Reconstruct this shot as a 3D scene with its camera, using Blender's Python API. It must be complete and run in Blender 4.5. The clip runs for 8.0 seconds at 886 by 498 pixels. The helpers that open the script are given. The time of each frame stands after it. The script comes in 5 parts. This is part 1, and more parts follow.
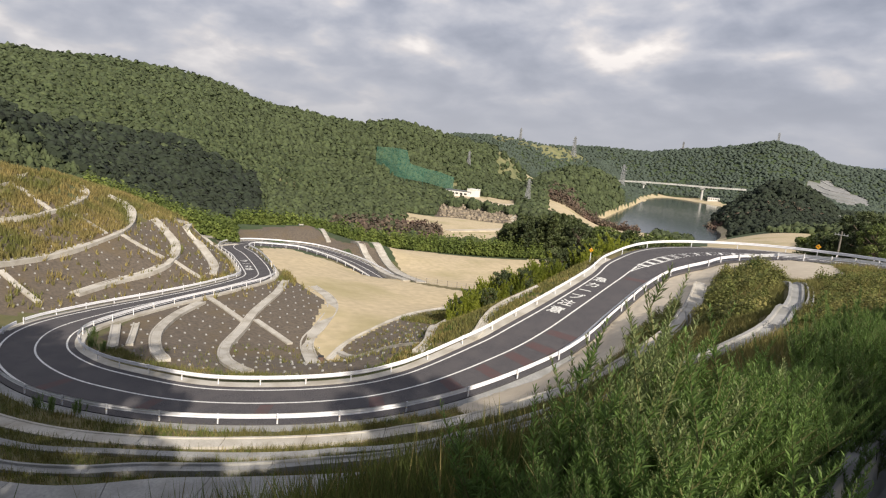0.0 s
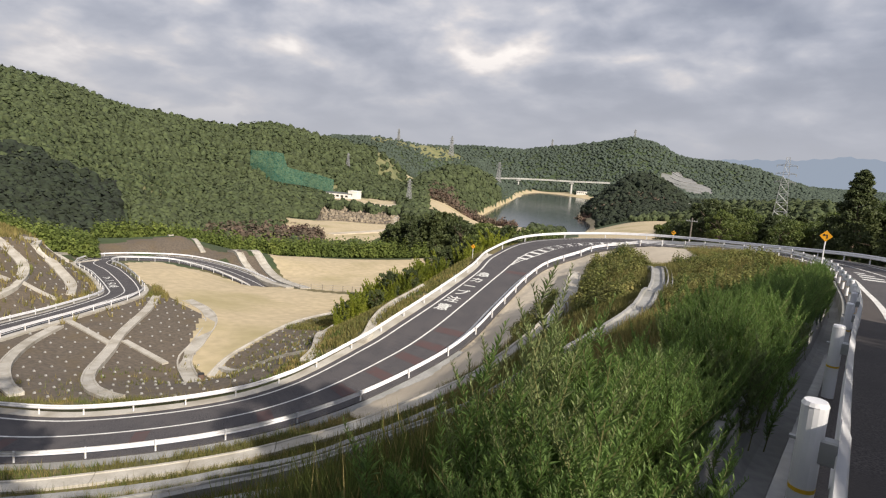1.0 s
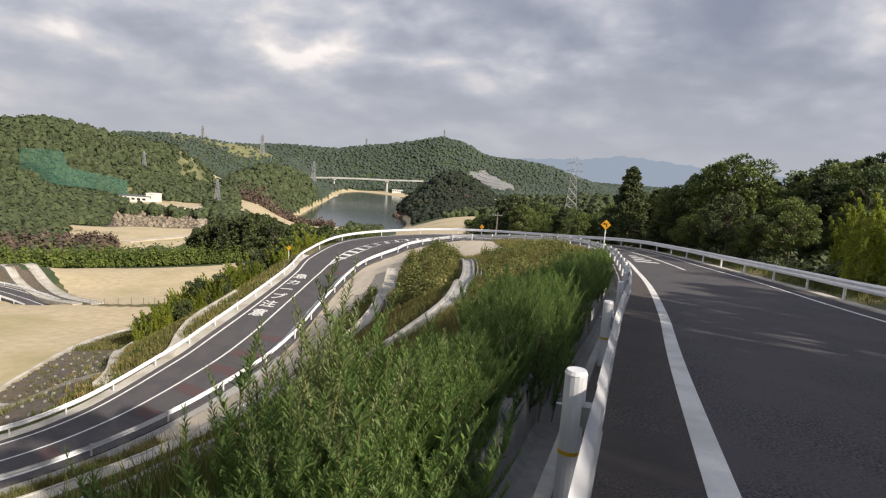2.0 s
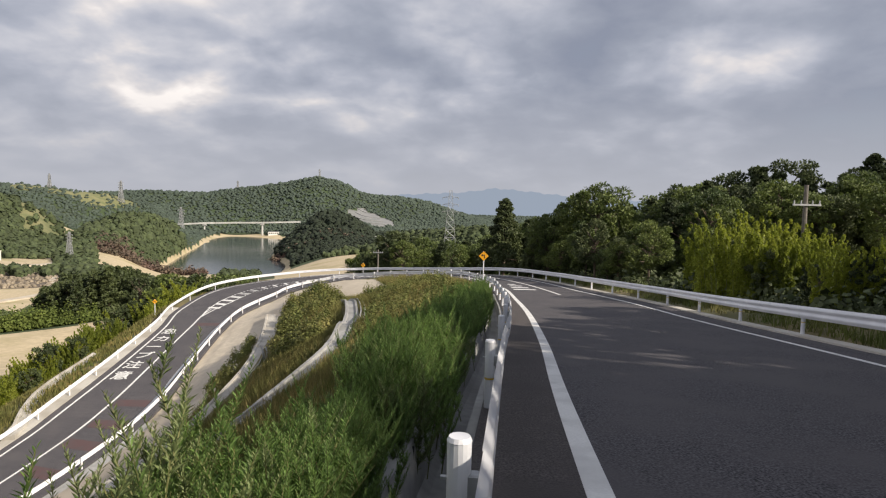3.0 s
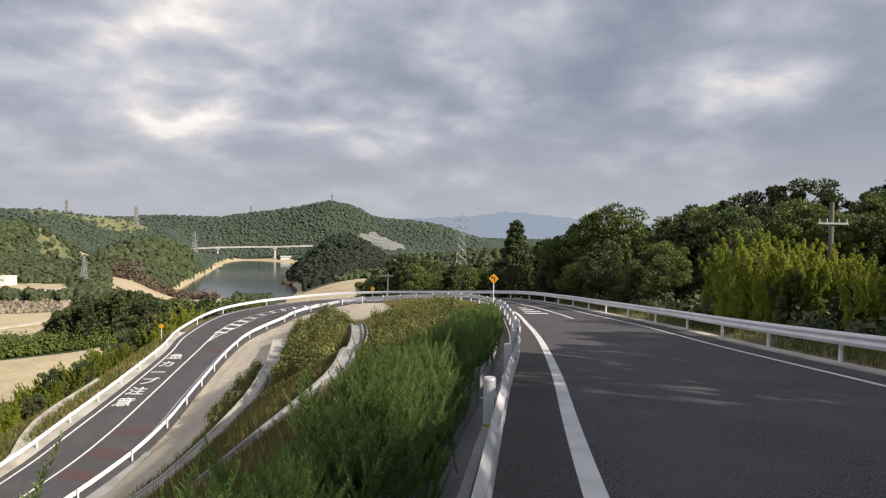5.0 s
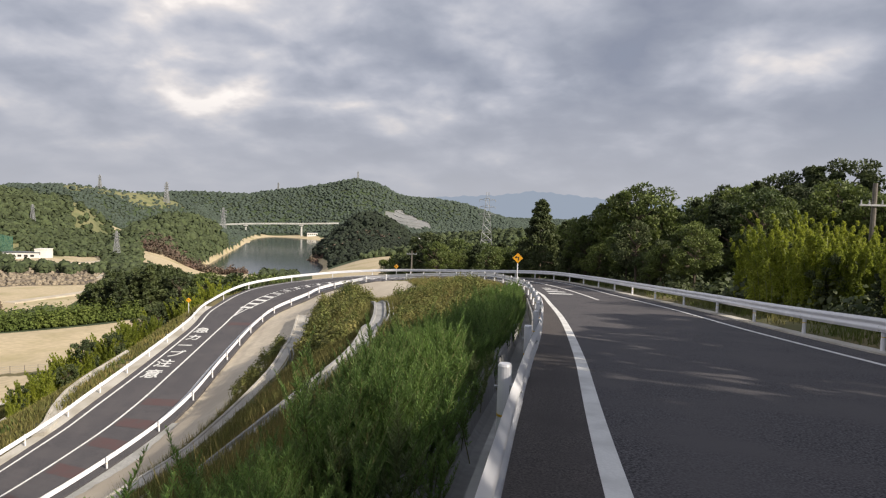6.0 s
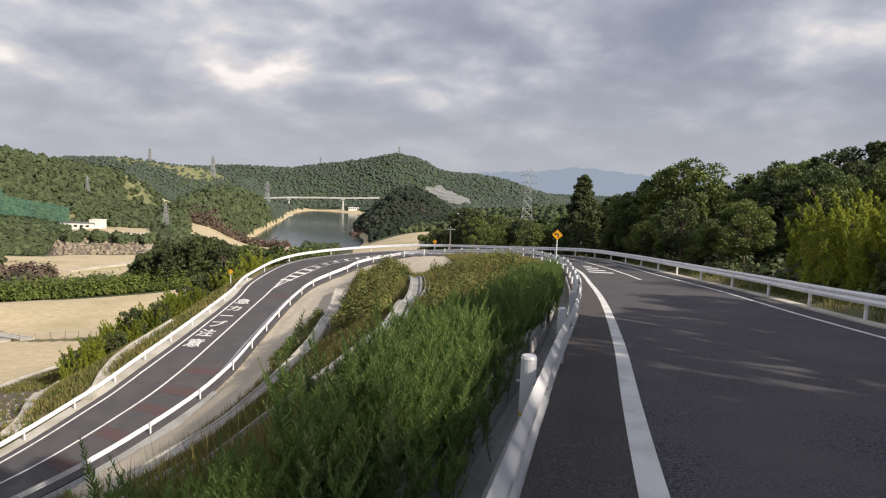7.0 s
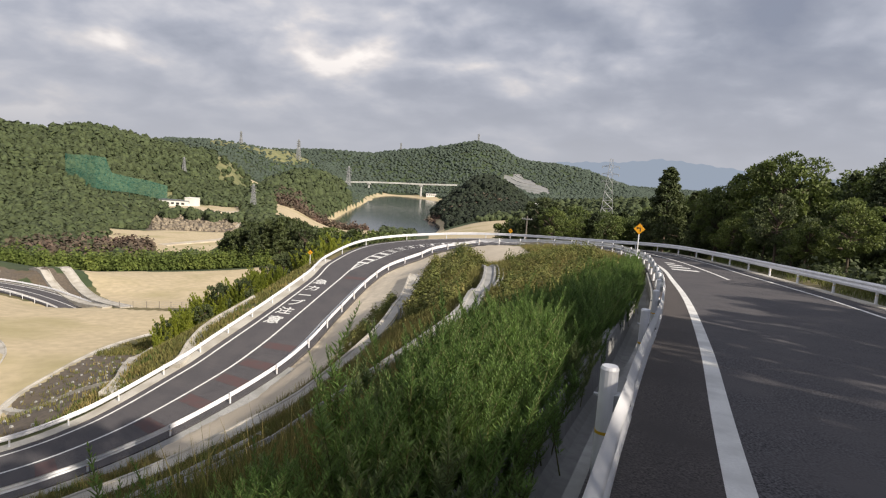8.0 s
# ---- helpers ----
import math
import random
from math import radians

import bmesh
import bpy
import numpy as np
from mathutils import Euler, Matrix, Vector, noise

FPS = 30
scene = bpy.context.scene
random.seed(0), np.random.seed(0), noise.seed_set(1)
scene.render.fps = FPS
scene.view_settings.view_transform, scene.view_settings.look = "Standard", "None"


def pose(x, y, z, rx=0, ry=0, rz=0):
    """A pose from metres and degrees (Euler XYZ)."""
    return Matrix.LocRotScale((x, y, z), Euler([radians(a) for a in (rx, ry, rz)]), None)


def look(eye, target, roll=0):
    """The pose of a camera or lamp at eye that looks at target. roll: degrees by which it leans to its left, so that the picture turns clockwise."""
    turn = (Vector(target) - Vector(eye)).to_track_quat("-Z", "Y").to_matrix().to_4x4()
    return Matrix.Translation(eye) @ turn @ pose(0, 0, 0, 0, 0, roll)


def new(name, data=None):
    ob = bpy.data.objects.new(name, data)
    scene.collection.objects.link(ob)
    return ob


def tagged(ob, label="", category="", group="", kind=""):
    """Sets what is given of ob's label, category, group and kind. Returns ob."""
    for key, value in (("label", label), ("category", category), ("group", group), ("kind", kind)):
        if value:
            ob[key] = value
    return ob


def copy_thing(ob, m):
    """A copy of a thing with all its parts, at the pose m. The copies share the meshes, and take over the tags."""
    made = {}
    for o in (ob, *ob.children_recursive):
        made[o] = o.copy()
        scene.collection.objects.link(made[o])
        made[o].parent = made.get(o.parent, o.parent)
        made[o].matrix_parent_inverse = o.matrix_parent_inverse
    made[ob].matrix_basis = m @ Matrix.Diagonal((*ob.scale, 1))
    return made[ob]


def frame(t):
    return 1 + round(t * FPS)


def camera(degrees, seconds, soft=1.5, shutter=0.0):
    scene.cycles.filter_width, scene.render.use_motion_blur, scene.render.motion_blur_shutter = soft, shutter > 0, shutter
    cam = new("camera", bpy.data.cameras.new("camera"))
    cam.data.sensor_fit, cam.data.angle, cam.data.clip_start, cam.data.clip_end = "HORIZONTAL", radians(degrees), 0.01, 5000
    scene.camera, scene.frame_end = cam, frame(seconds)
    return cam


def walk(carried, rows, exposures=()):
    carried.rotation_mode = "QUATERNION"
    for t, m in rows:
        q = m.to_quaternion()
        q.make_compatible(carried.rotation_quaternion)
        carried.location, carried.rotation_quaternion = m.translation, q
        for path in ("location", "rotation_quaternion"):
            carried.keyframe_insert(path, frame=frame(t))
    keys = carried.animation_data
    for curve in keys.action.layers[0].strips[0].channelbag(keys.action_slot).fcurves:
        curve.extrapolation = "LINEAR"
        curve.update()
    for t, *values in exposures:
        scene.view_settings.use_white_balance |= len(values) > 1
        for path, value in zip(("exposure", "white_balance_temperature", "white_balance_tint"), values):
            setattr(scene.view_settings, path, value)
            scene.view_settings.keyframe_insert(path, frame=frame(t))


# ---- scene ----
cam = camera(72.6, 8.0, soft=1.2)


def held(x, y, z, yaw, pitch, roll):
    return pose(x, y, z, 0, 0, yaw) @ pose(0, 0, 0, 90 + pitch) @ pose(0, 0, 0, 0, 0, roll)


walk(cam, [
    (0.0, held(-0.50, -3.36, 2.34, 40.14, -9.97, 5.30)),
    (0.5, held(-0.59, -3.38, 2.34, 32.17, -9.09, 5.62)),
    (1.0, held(-0.56, -3.35, 2.36, 29.07, -8.99, 4.07)),
    (1.2, held(-0.46, -3.30, 2.32, 23.92, -8.80, 3.89)),
    (2.3, held(-0.40, -3.12, 2.34, 8.34, -7.14, 3.48)),
    (2.5, held(-0.40, -3.05, 2.37, 5.24, -6.07, 3.00)),
    (3.0, held(-0.36, -2.84, 2.39, 0.84, -3.91, 1.32)),
    (3.5, held(-0.26, -2.61, 2.38, 0.00, -1.20, 0.00)),
    (4.0, held(-0.22, -2.34, 2.33, 1.38, -1.28, 0.40)),
    (4.5, held(-0.18, -1.95, 2.29, 1.83, -1.23, 0.95)),
    (6.0, held(-0.07, -1.13, 2.19, 4.33, -3.77, 1.70)),
    (6.5, held(0.03, -0.81, 2.18, 7.74, -4.75, 2.16)),
    (7.0, held(0.05, -0.43, 2.13, 8.05, -6.21, 2.21)),
    (7.5, held(0.05, -0.14, 2.09, 11.78, -6.62, 3.79)),
    (8.0, held(0.00, 0.00, 2.10, 15.17, -7.71, 3.71)),
])
scene.view_settings.exposure = 0.18

# ---- light: a low sun behind on the right, broken cloud ----
TO_SUN = Vector((0.76, -0.42, 0.52)).normalized()
sun = new("sun", bpy.data.lights.new("sun", "SUN"))
sun.data.energy, sun.data.angle, sun.data.color = 5.4, radians(0.6), (1.0, 0.89, 0.74)
sun.matrix_world = look((0, 0, 60), Vector((0, 0, 60)) - TO_SUN)

world = bpy.data.worlds.new("sky")
scene.world = world
world.use_nodes = True
wn, wl = world.node_tree.nodes, world.node_tree.links
wn.clear()


def wmath(op, a, b=None):
    n = wn.new("ShaderNodeMath")
    n.operation = op
    for i, v in enumerate((a, b)):
        if v is None:
            continue
        if isinstance(v, (int, float)):
            n.inputs[i].default_value = v
        else:
            wl.new(v, n.inputs[i])
    return n.outputs[0]


def wramp(fac, stops):
    n = wn.new("ShaderNodeValToRGB")
    while len(n.color_ramp.elements) < len(stops):
        n.color_ramp.elements.new(0.5)
    for e, (p, c) in zip(n.color_ramp.elements, stops):
        e.position, e.color = p, (*c, 1)
    wl.new(fac, n.inputs[0])
    return n.outputs[0]


def wmix(fac, a, b, blend="MIX"):
    n = wn.new("ShaderNodeMix")
    n.data_type, n.blend_type = "RGBA", blend
    for i, v in ((0, fac), (6, a), (7, b)):
        if isinstance(v, (int, float)):
            n.inputs[i].default_value = v
        elif isinstance(v, tuple):
            n.inputs[i].default_value = (*v, 1)
        else:
            wl.new(v, n.inputs[i])
    return n.outputs[2]


def wnoise(vec, scale, detail, rough=0.55, dist=0.0):
    n = wn.new("ShaderNodeTexNoise")
    n.inputs["Scale"].default_value, n.inputs["Detail"].default_value = scale, detail
    n.inputs["Roughness"].default_value, n.inputs["Distortion"].default_value = rough, dist
    wl.new(vec, n.inputs["Vector"])
    return n.outputs[0]


sky = wn.new("ShaderNodeTexSky")
sky.sky_type, sky.sun_disc = "NISHITA", False
sky.sun_elevation, sky.sun_rotation = math.asin(TO_SUN.z), math.atan2(TO_SUN.x, TO_SUN.y)
coord = wn.new("ShaderNodeTexCoord")
sep = wn.new("ShaderNodeSeparateXYZ")
wl.new(coord.outputs["Generated"], sep.inputs[0])
up = wmath("ADD", wmath("MAXIMUM", sep.outputs[2], 0.0), 0.34)
flat = wn.new("ShaderNodeCombineXYZ")
wl.new(wmath("DIVIDE", sep.outputs[0], up), flat.inputs[0])
wl.new(wmath("DIVIDE", sep.outputs[1], up), flat.inputs[1])
big = wnoise(flat.outputs[0], 2.0, 2.5, 0.45, 0.25)
puff = wnoise(flat.outputs[0], 4.6, 4.0, 0.48, 0.25)
fine = wnoise(flat.outputs[0], 15.0, 5.0, 0.55, 0.2)
body = wmath("ADD", wmath("ADD", wmath("MULTIPLY", big, 0.60), wmath("MULTIPLY", puff, 0.33)), wmath("MULTIPLY", fine, 0.07))
body = wmath("SUBTRACT", body, wmath("MULTIPLY", sep.outputs[0], 0.10))
cloud = wramp(body, [(0.38, (0.245, 0.265, 0.335)), (0.47, (0.31, 0.335, 0.405)), (0.53, (0.40, 0.42, 0.49)), (0.585, (0.53, 0.535, 0.585)), (0.625, (0.70, 0.665, 0.665)), (0.67, (1.0, 0.93, 0.88))])
cover = wramp(body, [(0.30, (0.85, 0.85, 0.85)), (0.45, (1, 1, 1))])
blue = wmix(1.0, sky.outputs[0], (0.10, 0.10, 0.10), "MULTIPLY")
clouds = wmix(cover, blue, cloud)
low = wramp(sep.outputs[2], [(0.0, (1, 1, 1)), (0.08, (0.6, 0.6, 0.6)), (0.20, (0, 0, 0))])
air = wmix(low, clouds, (0.42, 0.43, 0.475))
back = wn.new("ShaderNodeBackground")
back.inputs[1].default_value = 1.0
wl.new(air, back.inputs[0])
wout = wn.new("ShaderNodeOutputWorld")
wl.new(back.outputs[0], wout.inputs[0])


# ---- materials ----
def mat(name, a, b, scale, rough=0.85, bump=0.2, wide=0.06, c=None, metal=0.0, vary=0.0, island=0.0, through_light=0.0, dist=0.02, stretch=None):
    """Two colours mixed by fine grain, a third by wide stains; bump from the grain; vary by object or island."""
    m = bpy.data.materials.new(name)
    m.use_nodes = True
    n, l = m.node_tree.nodes, m.node_tree.links
    shade = n["Principled BSDF"]
    shade.inputs["Roughness"].default_value, shade.inputs["Metallic"].default_value = rough, metal
    geo = n.new("ShaderNodeNewGeometry")
    pos = geo.outputs["Position"]
    if stretch:
        mp = n.new("ShaderNodeMapping")
        mp.inputs["Scale"].default_value = stretch
        l.new(pos, mp.inputs[0])
        pos = mp.outputs[0]

    def noise_at(s, d=5.0):
        t = n.new("ShaderNodeTexNoise")
        t.inputs["Scale"].default_value, t.inputs["Detail"].default_value = s, d
        l.new(pos, t.inputs["Vector"])
        return t.outputs[0]

    def mix(f, x, y, blend="MIX"):
        t = n.new("ShaderNodeMix")
        t.data_type, t.blend_type = "RGBA", blend
        for i, v in ((0, f), (6, x), (7, y)):
            if isinstance(v, (int, float)):
                t.inputs[i].default_value = v
            elif isinstance(v, tuple):
                t.inputs[i].default_value = (*v, 1)
            else:
                l.new(v, t.inputs[i])
        return t.outputs[2]

    def sharpen(v, lo, hi):
        t = n.new("ShaderNodeMapRange")
        t.inputs[1].default_value, t.inputs[2].default_value = lo, hi
        l.new(v, t.inputs[0])
        return t.outputs[0]

    grain = noise_at(scale)
    col = mix(sharpen(grain, 0.35, 0.65), a, b)
    stain = sharpen(noise_at(scale * wide, 4.0), 0.42, 0.66)
    col = mix(stain, col, c if c else tuple(0.72 * v for v in b))
    if vary or island:
        src = n.new("ShaderNodeObjectInfo").outputs["Random"] if vary else geo.outputs["Random Per Island"]
        t = n.new("ShaderNodeMapRange")
        k = vary or island
        t.inputs[3].default_value, t.inputs[4].default_value = 1 - k, 1 + k
        l.new(src, t.inputs[0])
        g = n.new("ShaderNodeCombineColor")
        for i in range(3):
            l.new(t.outputs[0], g.inputs[i])
        col = mix(1.0, col, g.outputs[0], "MULTIPLY")
    l.new(col, shade.inputs["Base Color"])
    if bump:
        bp = n.new("ShaderNodeBump")
        bp.inputs["Strength"].default_value, bp.inputs["Distance"].default_value = bump, dist
        l.new(grain, bp.inputs["Height"])
        l.new(bp.outputs[0], shade.inputs["Normal"])
    if through_light:
        tr = n.new("ShaderNodeBsdfTranslucent")
        l.new(col, tr.inputs[0])
        ms = n.new("ShaderNodeMixShader")
        ms.inputs[0].default_value = through_light
        l.new(shade.outputs[0], ms.inputs[1])
        l.new(tr.outputs[0], ms.inputs[2])
        l.new(ms.outputs[0], n["Material Output"].inputs[0])
    return m


ASPHALT = mat("asphalt", (0.020, 0.019, 0.022), (0.145, 0.139, 0.151), 48, 0.82, 1.0, 0.014, (0.100, 0.094, 0.100), dist=0.01)
ASPHALT_EDGE = mat("asphalt_shoulder", (0.022, 0.019, 0.020), (0.120, 0.104, 0.102), 55, 0.9, 1.0, 0.02, (0.060, 0.052, 0.052), dist=0.01)
PAINT = mat("road_paint", (0.72, 0.72, 0.71), (0.80, 0.80, 0.79), 40, 0.7, 0.15, 0.05, (0.60, 0.60, 0.59), dist=0.004)
RED_PAINT = mat("red_surfacing", (0.080, 0.052, 0.054), (0.110, 0.062, 0.064), 40, 0.85, 0.3, 0.05, (0.085, 0.062, 0.064), dist=0.005)
RAIL = mat("white_coated_steel", (0.74, 0.75, 0.80), (0.80, 0.81, 0.85), 5, 0.38, 0.03, 0.2, (0.70, 0.71, 0.76), metal=0.0)
GALV = mat("galvanised_steel", (0.42, 0.43, 0.45), (0.52, 0.53, 0.55), 14, 0.5, 0.05, 0.2, (0.38, 0.39, 0.40), metal=0.6)
YELLOW = mat("yellow_band", (0.75, 0.47, 0.03), (0.80, 0.52, 0.04), 20, 0.5, 0.02)
ORANGE = mat("orange_sign_face", (0.80, 0.36, 0.01), (0.85, 0.40, 0.02), 12, 0.45, 0.02)
BLACK = mat("black_paint", (0.02, 0.02, 0.02), (0.03, 0.03, 0.03), 20, 0.6, 0.02)
CONCRETE = mat("pale_concrete", (0.46, 0.44, 0.40), (0.55, 0.52, 0.47), 9, 0.88, 0.25, 0.06, (0.36, 0.33, 0.28), vary=0.06)
CONCRETE_OLD = mat("weathered_concrete", (0.29, 0.29, 0.29), (0.37, 0.37, 0.365), 7, 0.9, 0.3, 0.07, (0.24, 0.24, 0.23), vary=0.06)
SHOTCRETE = mat("sprayed_concrete", (0.52, 0.46, 0.37), (0.60, 0.54, 0.44), 3, 0.92, 0.4, 0.06, (0.44, 0.38, 0.30))
WOOD_POLE = mat("weathered_pole_grey", (0.15, 0.135, 0.12), (0.21, 0.19, 0.17), 6, 0.85, 0.1)
BARK = mat("bark", (0.10, 0.075, 0.055), (0.17, 0.13, 0.10), 9, 0.92, 0.6, 0.2, (0.07, 0.055, 0.04), stretch=(1, 1, 0.2))
LEAF = mat("broad_leaf", (0.105, 0.145, 0.034), (0.160, 0.195, 0.050), 0.9, 0.6, 0.0, 0.25, (0.060, 0.090, 0.028), island=0.35, through_light=0.3)
LEAF_DARK = mat("conifer_needles", (0.066, 0.088, 0.030), (0.098, 0.122, 0.042), 0.9, 0.65, 0.0, 0.25, (0.040, 0.058, 0.022), island=0.35, through_light=0.2)
LEAF_BAMBOO = mat("bamboo_leaf", (0.32, 0.37, 0.050), (0.43, 0.46, 0.070), 0.8, 0.55, 0.0, 0.25, (0.22, 0.27, 0.040), island=0.3, through_light=0.62)
CULM = mat("bamboo_culm", (0.16, 0.20, 0.05), (0.24, 0.26, 0.08), 4, 0.5, 0.05)
LEAF_WEED = mat("weed_leaf", (0.148, 0.245, 0.060), (0.208, 0.318, 0.085), 3.0, 0.6, 0.0, 0.2, (0.106, 0.180, 0.046), island=0.35, through_light=0.5)
LEAF_GREY = mat("mugwort_leaf", (0.20, 0.25, 0.095), (0.26, 0.31, 0.13), 3.0, 0.65, 0.0, 0.2, (0.12, 0.17, 0.06), island=0.3, through_light=0.35)
STEM = mat("weed_stem", (0.11, 0.12, 0.04), (0.16, 0.16, 0.06), 8, 0.7, 0.0)
DRY_GRASS = mat("dry_grass_blade", (0.24, 0.20, 0.075), (0.33, 0.26, 0.10), 0.6, 0.8, 0.0, 0.3, (0.15, 0.16, 0.045), island=0.35, through_light=0.3)
GREEN_GRASS = mat("green_grass_blade", (0.10, 0.14, 0.032), (0.15, 0.18, 0.045), 0.6, 0.75, 0.0, 0.3, (0.17, 0.15, 0.05), island=0.35, through_light=0.3)
FOREST = mat("hill_forest_crowns", (0.050, 0.072, 0.032), (0.090, 0.112, 0.048), 0.5, 0.95, 0.0, 0.02, (0.078, 0.100, 0.045), island=0.30, through_light=0.15)
# near-black crowns: a cloud's shadow on the woods, put into the base colour
FOREST_SHADOWED = mat("cedar_forest_crowns", (0.017, 0.026, 0.015), (0.032, 0.044, 0.024), 0.5, 0.95, 0.0, 0.02, (0.021, 0.031, 0.018), island=0.30)
# cooler, greyer green: aerial haze put into the far crowns' colour
FOREST_HAZED = mat("ridge_forest_crowns", (0.048, 0.068, 0.054), (0.072, 0.095, 0.071), 0.2, 1.0, 0.0, 0.02, (0.055, 0.076, 0.060), island=0.22)
REED = mat("bright_reeds", (0.12, 0.165, 0.036), (0.19, 0.23, 0.050), 0.5, 0.85, 0.0, 0.2, (0.10, 0.14, 0.03), island=0.3, through_light=0.3)
ROCK = mat("tipped_rock", (0.23, 0.19, 0.14), (0.32, 0.27, 0.20), 1.0, 0.95, 0.3, 0.1, (0.17, 0.14, 0.11), island=0.25)
SCRUB = mat("olive_scrub", (0.15, 0.165, 0.042), (0.24, 0.22, 0.075), 0.9, 0.8, 0.0, 0.3, (0.10, 0.13, 0.032), island=0.4, through_light=0.35)
RED_SHRUB = mat("russet_shrubs", (0.110, 0.072, 0.058), (0.15, 0.098, 0.078), 0.4, 0.9, 0.0, 0.1, (0.08, 0.07, 0.045), island=0.35)
WATER = mat("reservoir_water", (0.030, 0.042, 0.048), (0.034, 0.046, 0.052), 0.02, 0.12, 0.15, 0.2, (0.036, 0.046, 0.050), dist=0.3)
BRIDGE = mat("bridge_concrete", (0.52, 0.52, 0.51), (0.58, 0.58, 0.56), 0.4, 0.85, 0.0)
WHITE_WALL = mat("white_wall", (0.74, 0.73, 0.70), (0.80, 0.79, 0.76), 0.8, 0.8, 0.05)
ROOF = mat("dark_roof", (0.10, 0.11, 0.12), (0.14, 0.15, 0.16), 0.8, 0.6, 0.05)
NET = mat("green_net", (0.05, 0.19, 0.15), (0.06, 0.22, 0.17), 0.5, 0.8, 0.0)
PYLON = mat("lattice_steel", (0.30, 0.31, 0.32), (0.36, 0.37, 0.38), 1.0, 0.6, 0.0, metal=0.2)

ASPHALT.node_tree.nodes["Principled BSDF"].inputs["Specular IOR Level"].default_value = 0.2
# the ground: dry grass, with sand, geotextile and bare concrete apron where the masks say
GROUND = mat("ground_soil", (0.125, 0.110, 0.050), (0.19, 0.155, 0.072), 1.3, 0.95, 0.5, 0.08, (0.085, 0.095, 0.035), dist=0.12)


def add_zone(m, attribute, a, b, c, scale, edge=1.3):
    n, l = m.node_tree.nodes, m.node_tree.links
    shade = n["Principled BSDF"]
    old = shade.inputs["Base Color"].links[0].from_socket
    at = n.new("ShaderNodeAttribute")
    at.attribute_name = attribute
    geo = n.new("ShaderNodeNewGeometry")

    def tex(s, d=5.0):
        t = n.new("ShaderNodeTexNoise")
        t.inputs["Scale"].default_value, t.inputs["Detail"].default_value = s, d
        l.new(geo.outputs["Position"], t.inputs["Vector"])
        return t.outputs[0]

    def mixc(f, x, y):
        t = n.new("ShaderNodeMix")
        t.data_type = "RGBA"
        for i, v in ((0, f), (6, x), (7, y)):
            if isinstance(v, tuple):
                t.inputs[i].default_value = (*v, 1)
            else:
                l.new(v, t.inputs[i])
        return t.outputs[2]

    def rng(v, lo, hi):
        t = n.new("ShaderNodeMapRange")
        t.inputs[1].default_value, t.inputs[2].default_value = lo, hi
        l.new(v, t.inputs[0])
        return t.outputs[0]

    col = mixc(rng(tex(scale), 0.35, 0.65), a, b)
    col = mixc(rng(tex(scale * 0.07, 4.0), 0.5, 0.72), col, c)
    s = n.new("ShaderNodeMath")
    s.operation = "ADD"
    l.new(at.outputs["Fac"], s.inputs[0])
    e = n.new("ShaderNodeMath")
    e.operation = "MULTIPLY_ADD"
    l.new(tex(edge), e.inputs[0])
    e.inputs[1].default_value, e.inputs[2].default_value = 0.5, -0.25
    l.new(e.outputs[0], s.inputs[1])
    l.new(mixc(rng(s.outputs[0], 0.40, 0.60), old, col), shade.inputs["Base Color"])


add_zone(GROUND, "wood", (0.035, 0.058, 0.022), (0.060, 0.088, 0.032), (0.05, 0.06, 0.03), 0.3)
add_zone(GROUND, "cloth", (0.098, 0.080, 0.064), (0.150, 0.122, 0.094), (0.140, 0.105, 0.062), 2.4)
add_zone(GROUND, "sand", (0.46, 0.38, 0.25), (0.57, 0.47, 0.31), (0.36, 0.31, 0.16), 0.7)
add_zone(GROUND, "pasture", (0.15, 0.165, 0.070), (0.23, 0.22, 0.105), (0.095, 0.115, 0.045), 0.06)
add_zone(GROUND, "scree", (0.20, 0.205, 0.21), (0.27, 0.27, 0.27), (0.14, 0.16, 0.13), 0.05)
add_zone(GROUND, "apron", (0.50, 0.44, 0.35), (0.58, 0.51, 0.41), (0.44, 0.38, 0.30), 1.5)


# ---- building helpers ----
def mesh_ob(name, verts, faces, material, parent=None, smooth=False):
    me = bpy.data.meshes.new(name)
    me.from_pydata([tuple(v) for v in verts], [], faces)
    me.materials.append(material)
    if smooth:
        me.polygons.foreach_set("use_smooth", [True] * len(me.polygons))
    ob = new(name, me)
    if parent:
        ob.parent = parent
    return ob


def part(name, bm, material, parent, label="", smooth=False):
    me = bpy.data.meshes.new(name)
    bm.to_mesh(me)
    bm.free()
    me.materials.append(material)
    if smooth:
        me.polygons.foreach_set("use_smooth", [True] * len(me.polygons))
    ob = new(name, me)
    ob.parent = parent
    if label:
        ob["label"] = label
    return ob


def again(ob, m, parent):
    """Another object on the same mesh, at m under parent."""
    o = new(ob.name.split(".")[0], ob.data)
    o.parent = parent
    o.matrix_basis = m
    return o


def thing(name, label, category, group="", at=(0, 0, 0), kind=""):
    e = new(name)
    e.location = at
    return tagged(e, label, category, group, kind)


def box(bm, size, m=None, bevel=0.0):
    r = bmesh.ops.create_cube(bm, size=1, matrix=(m or Matrix()) @ Matrix.Diagonal((*size, 1)))
    if bevel:
        edges = list({e for v in r["verts"] for e in v.link_edges})
        bmesh.ops.bevel(bm, geom=edges, offset=bevel, segments=1, affect="EDGES")


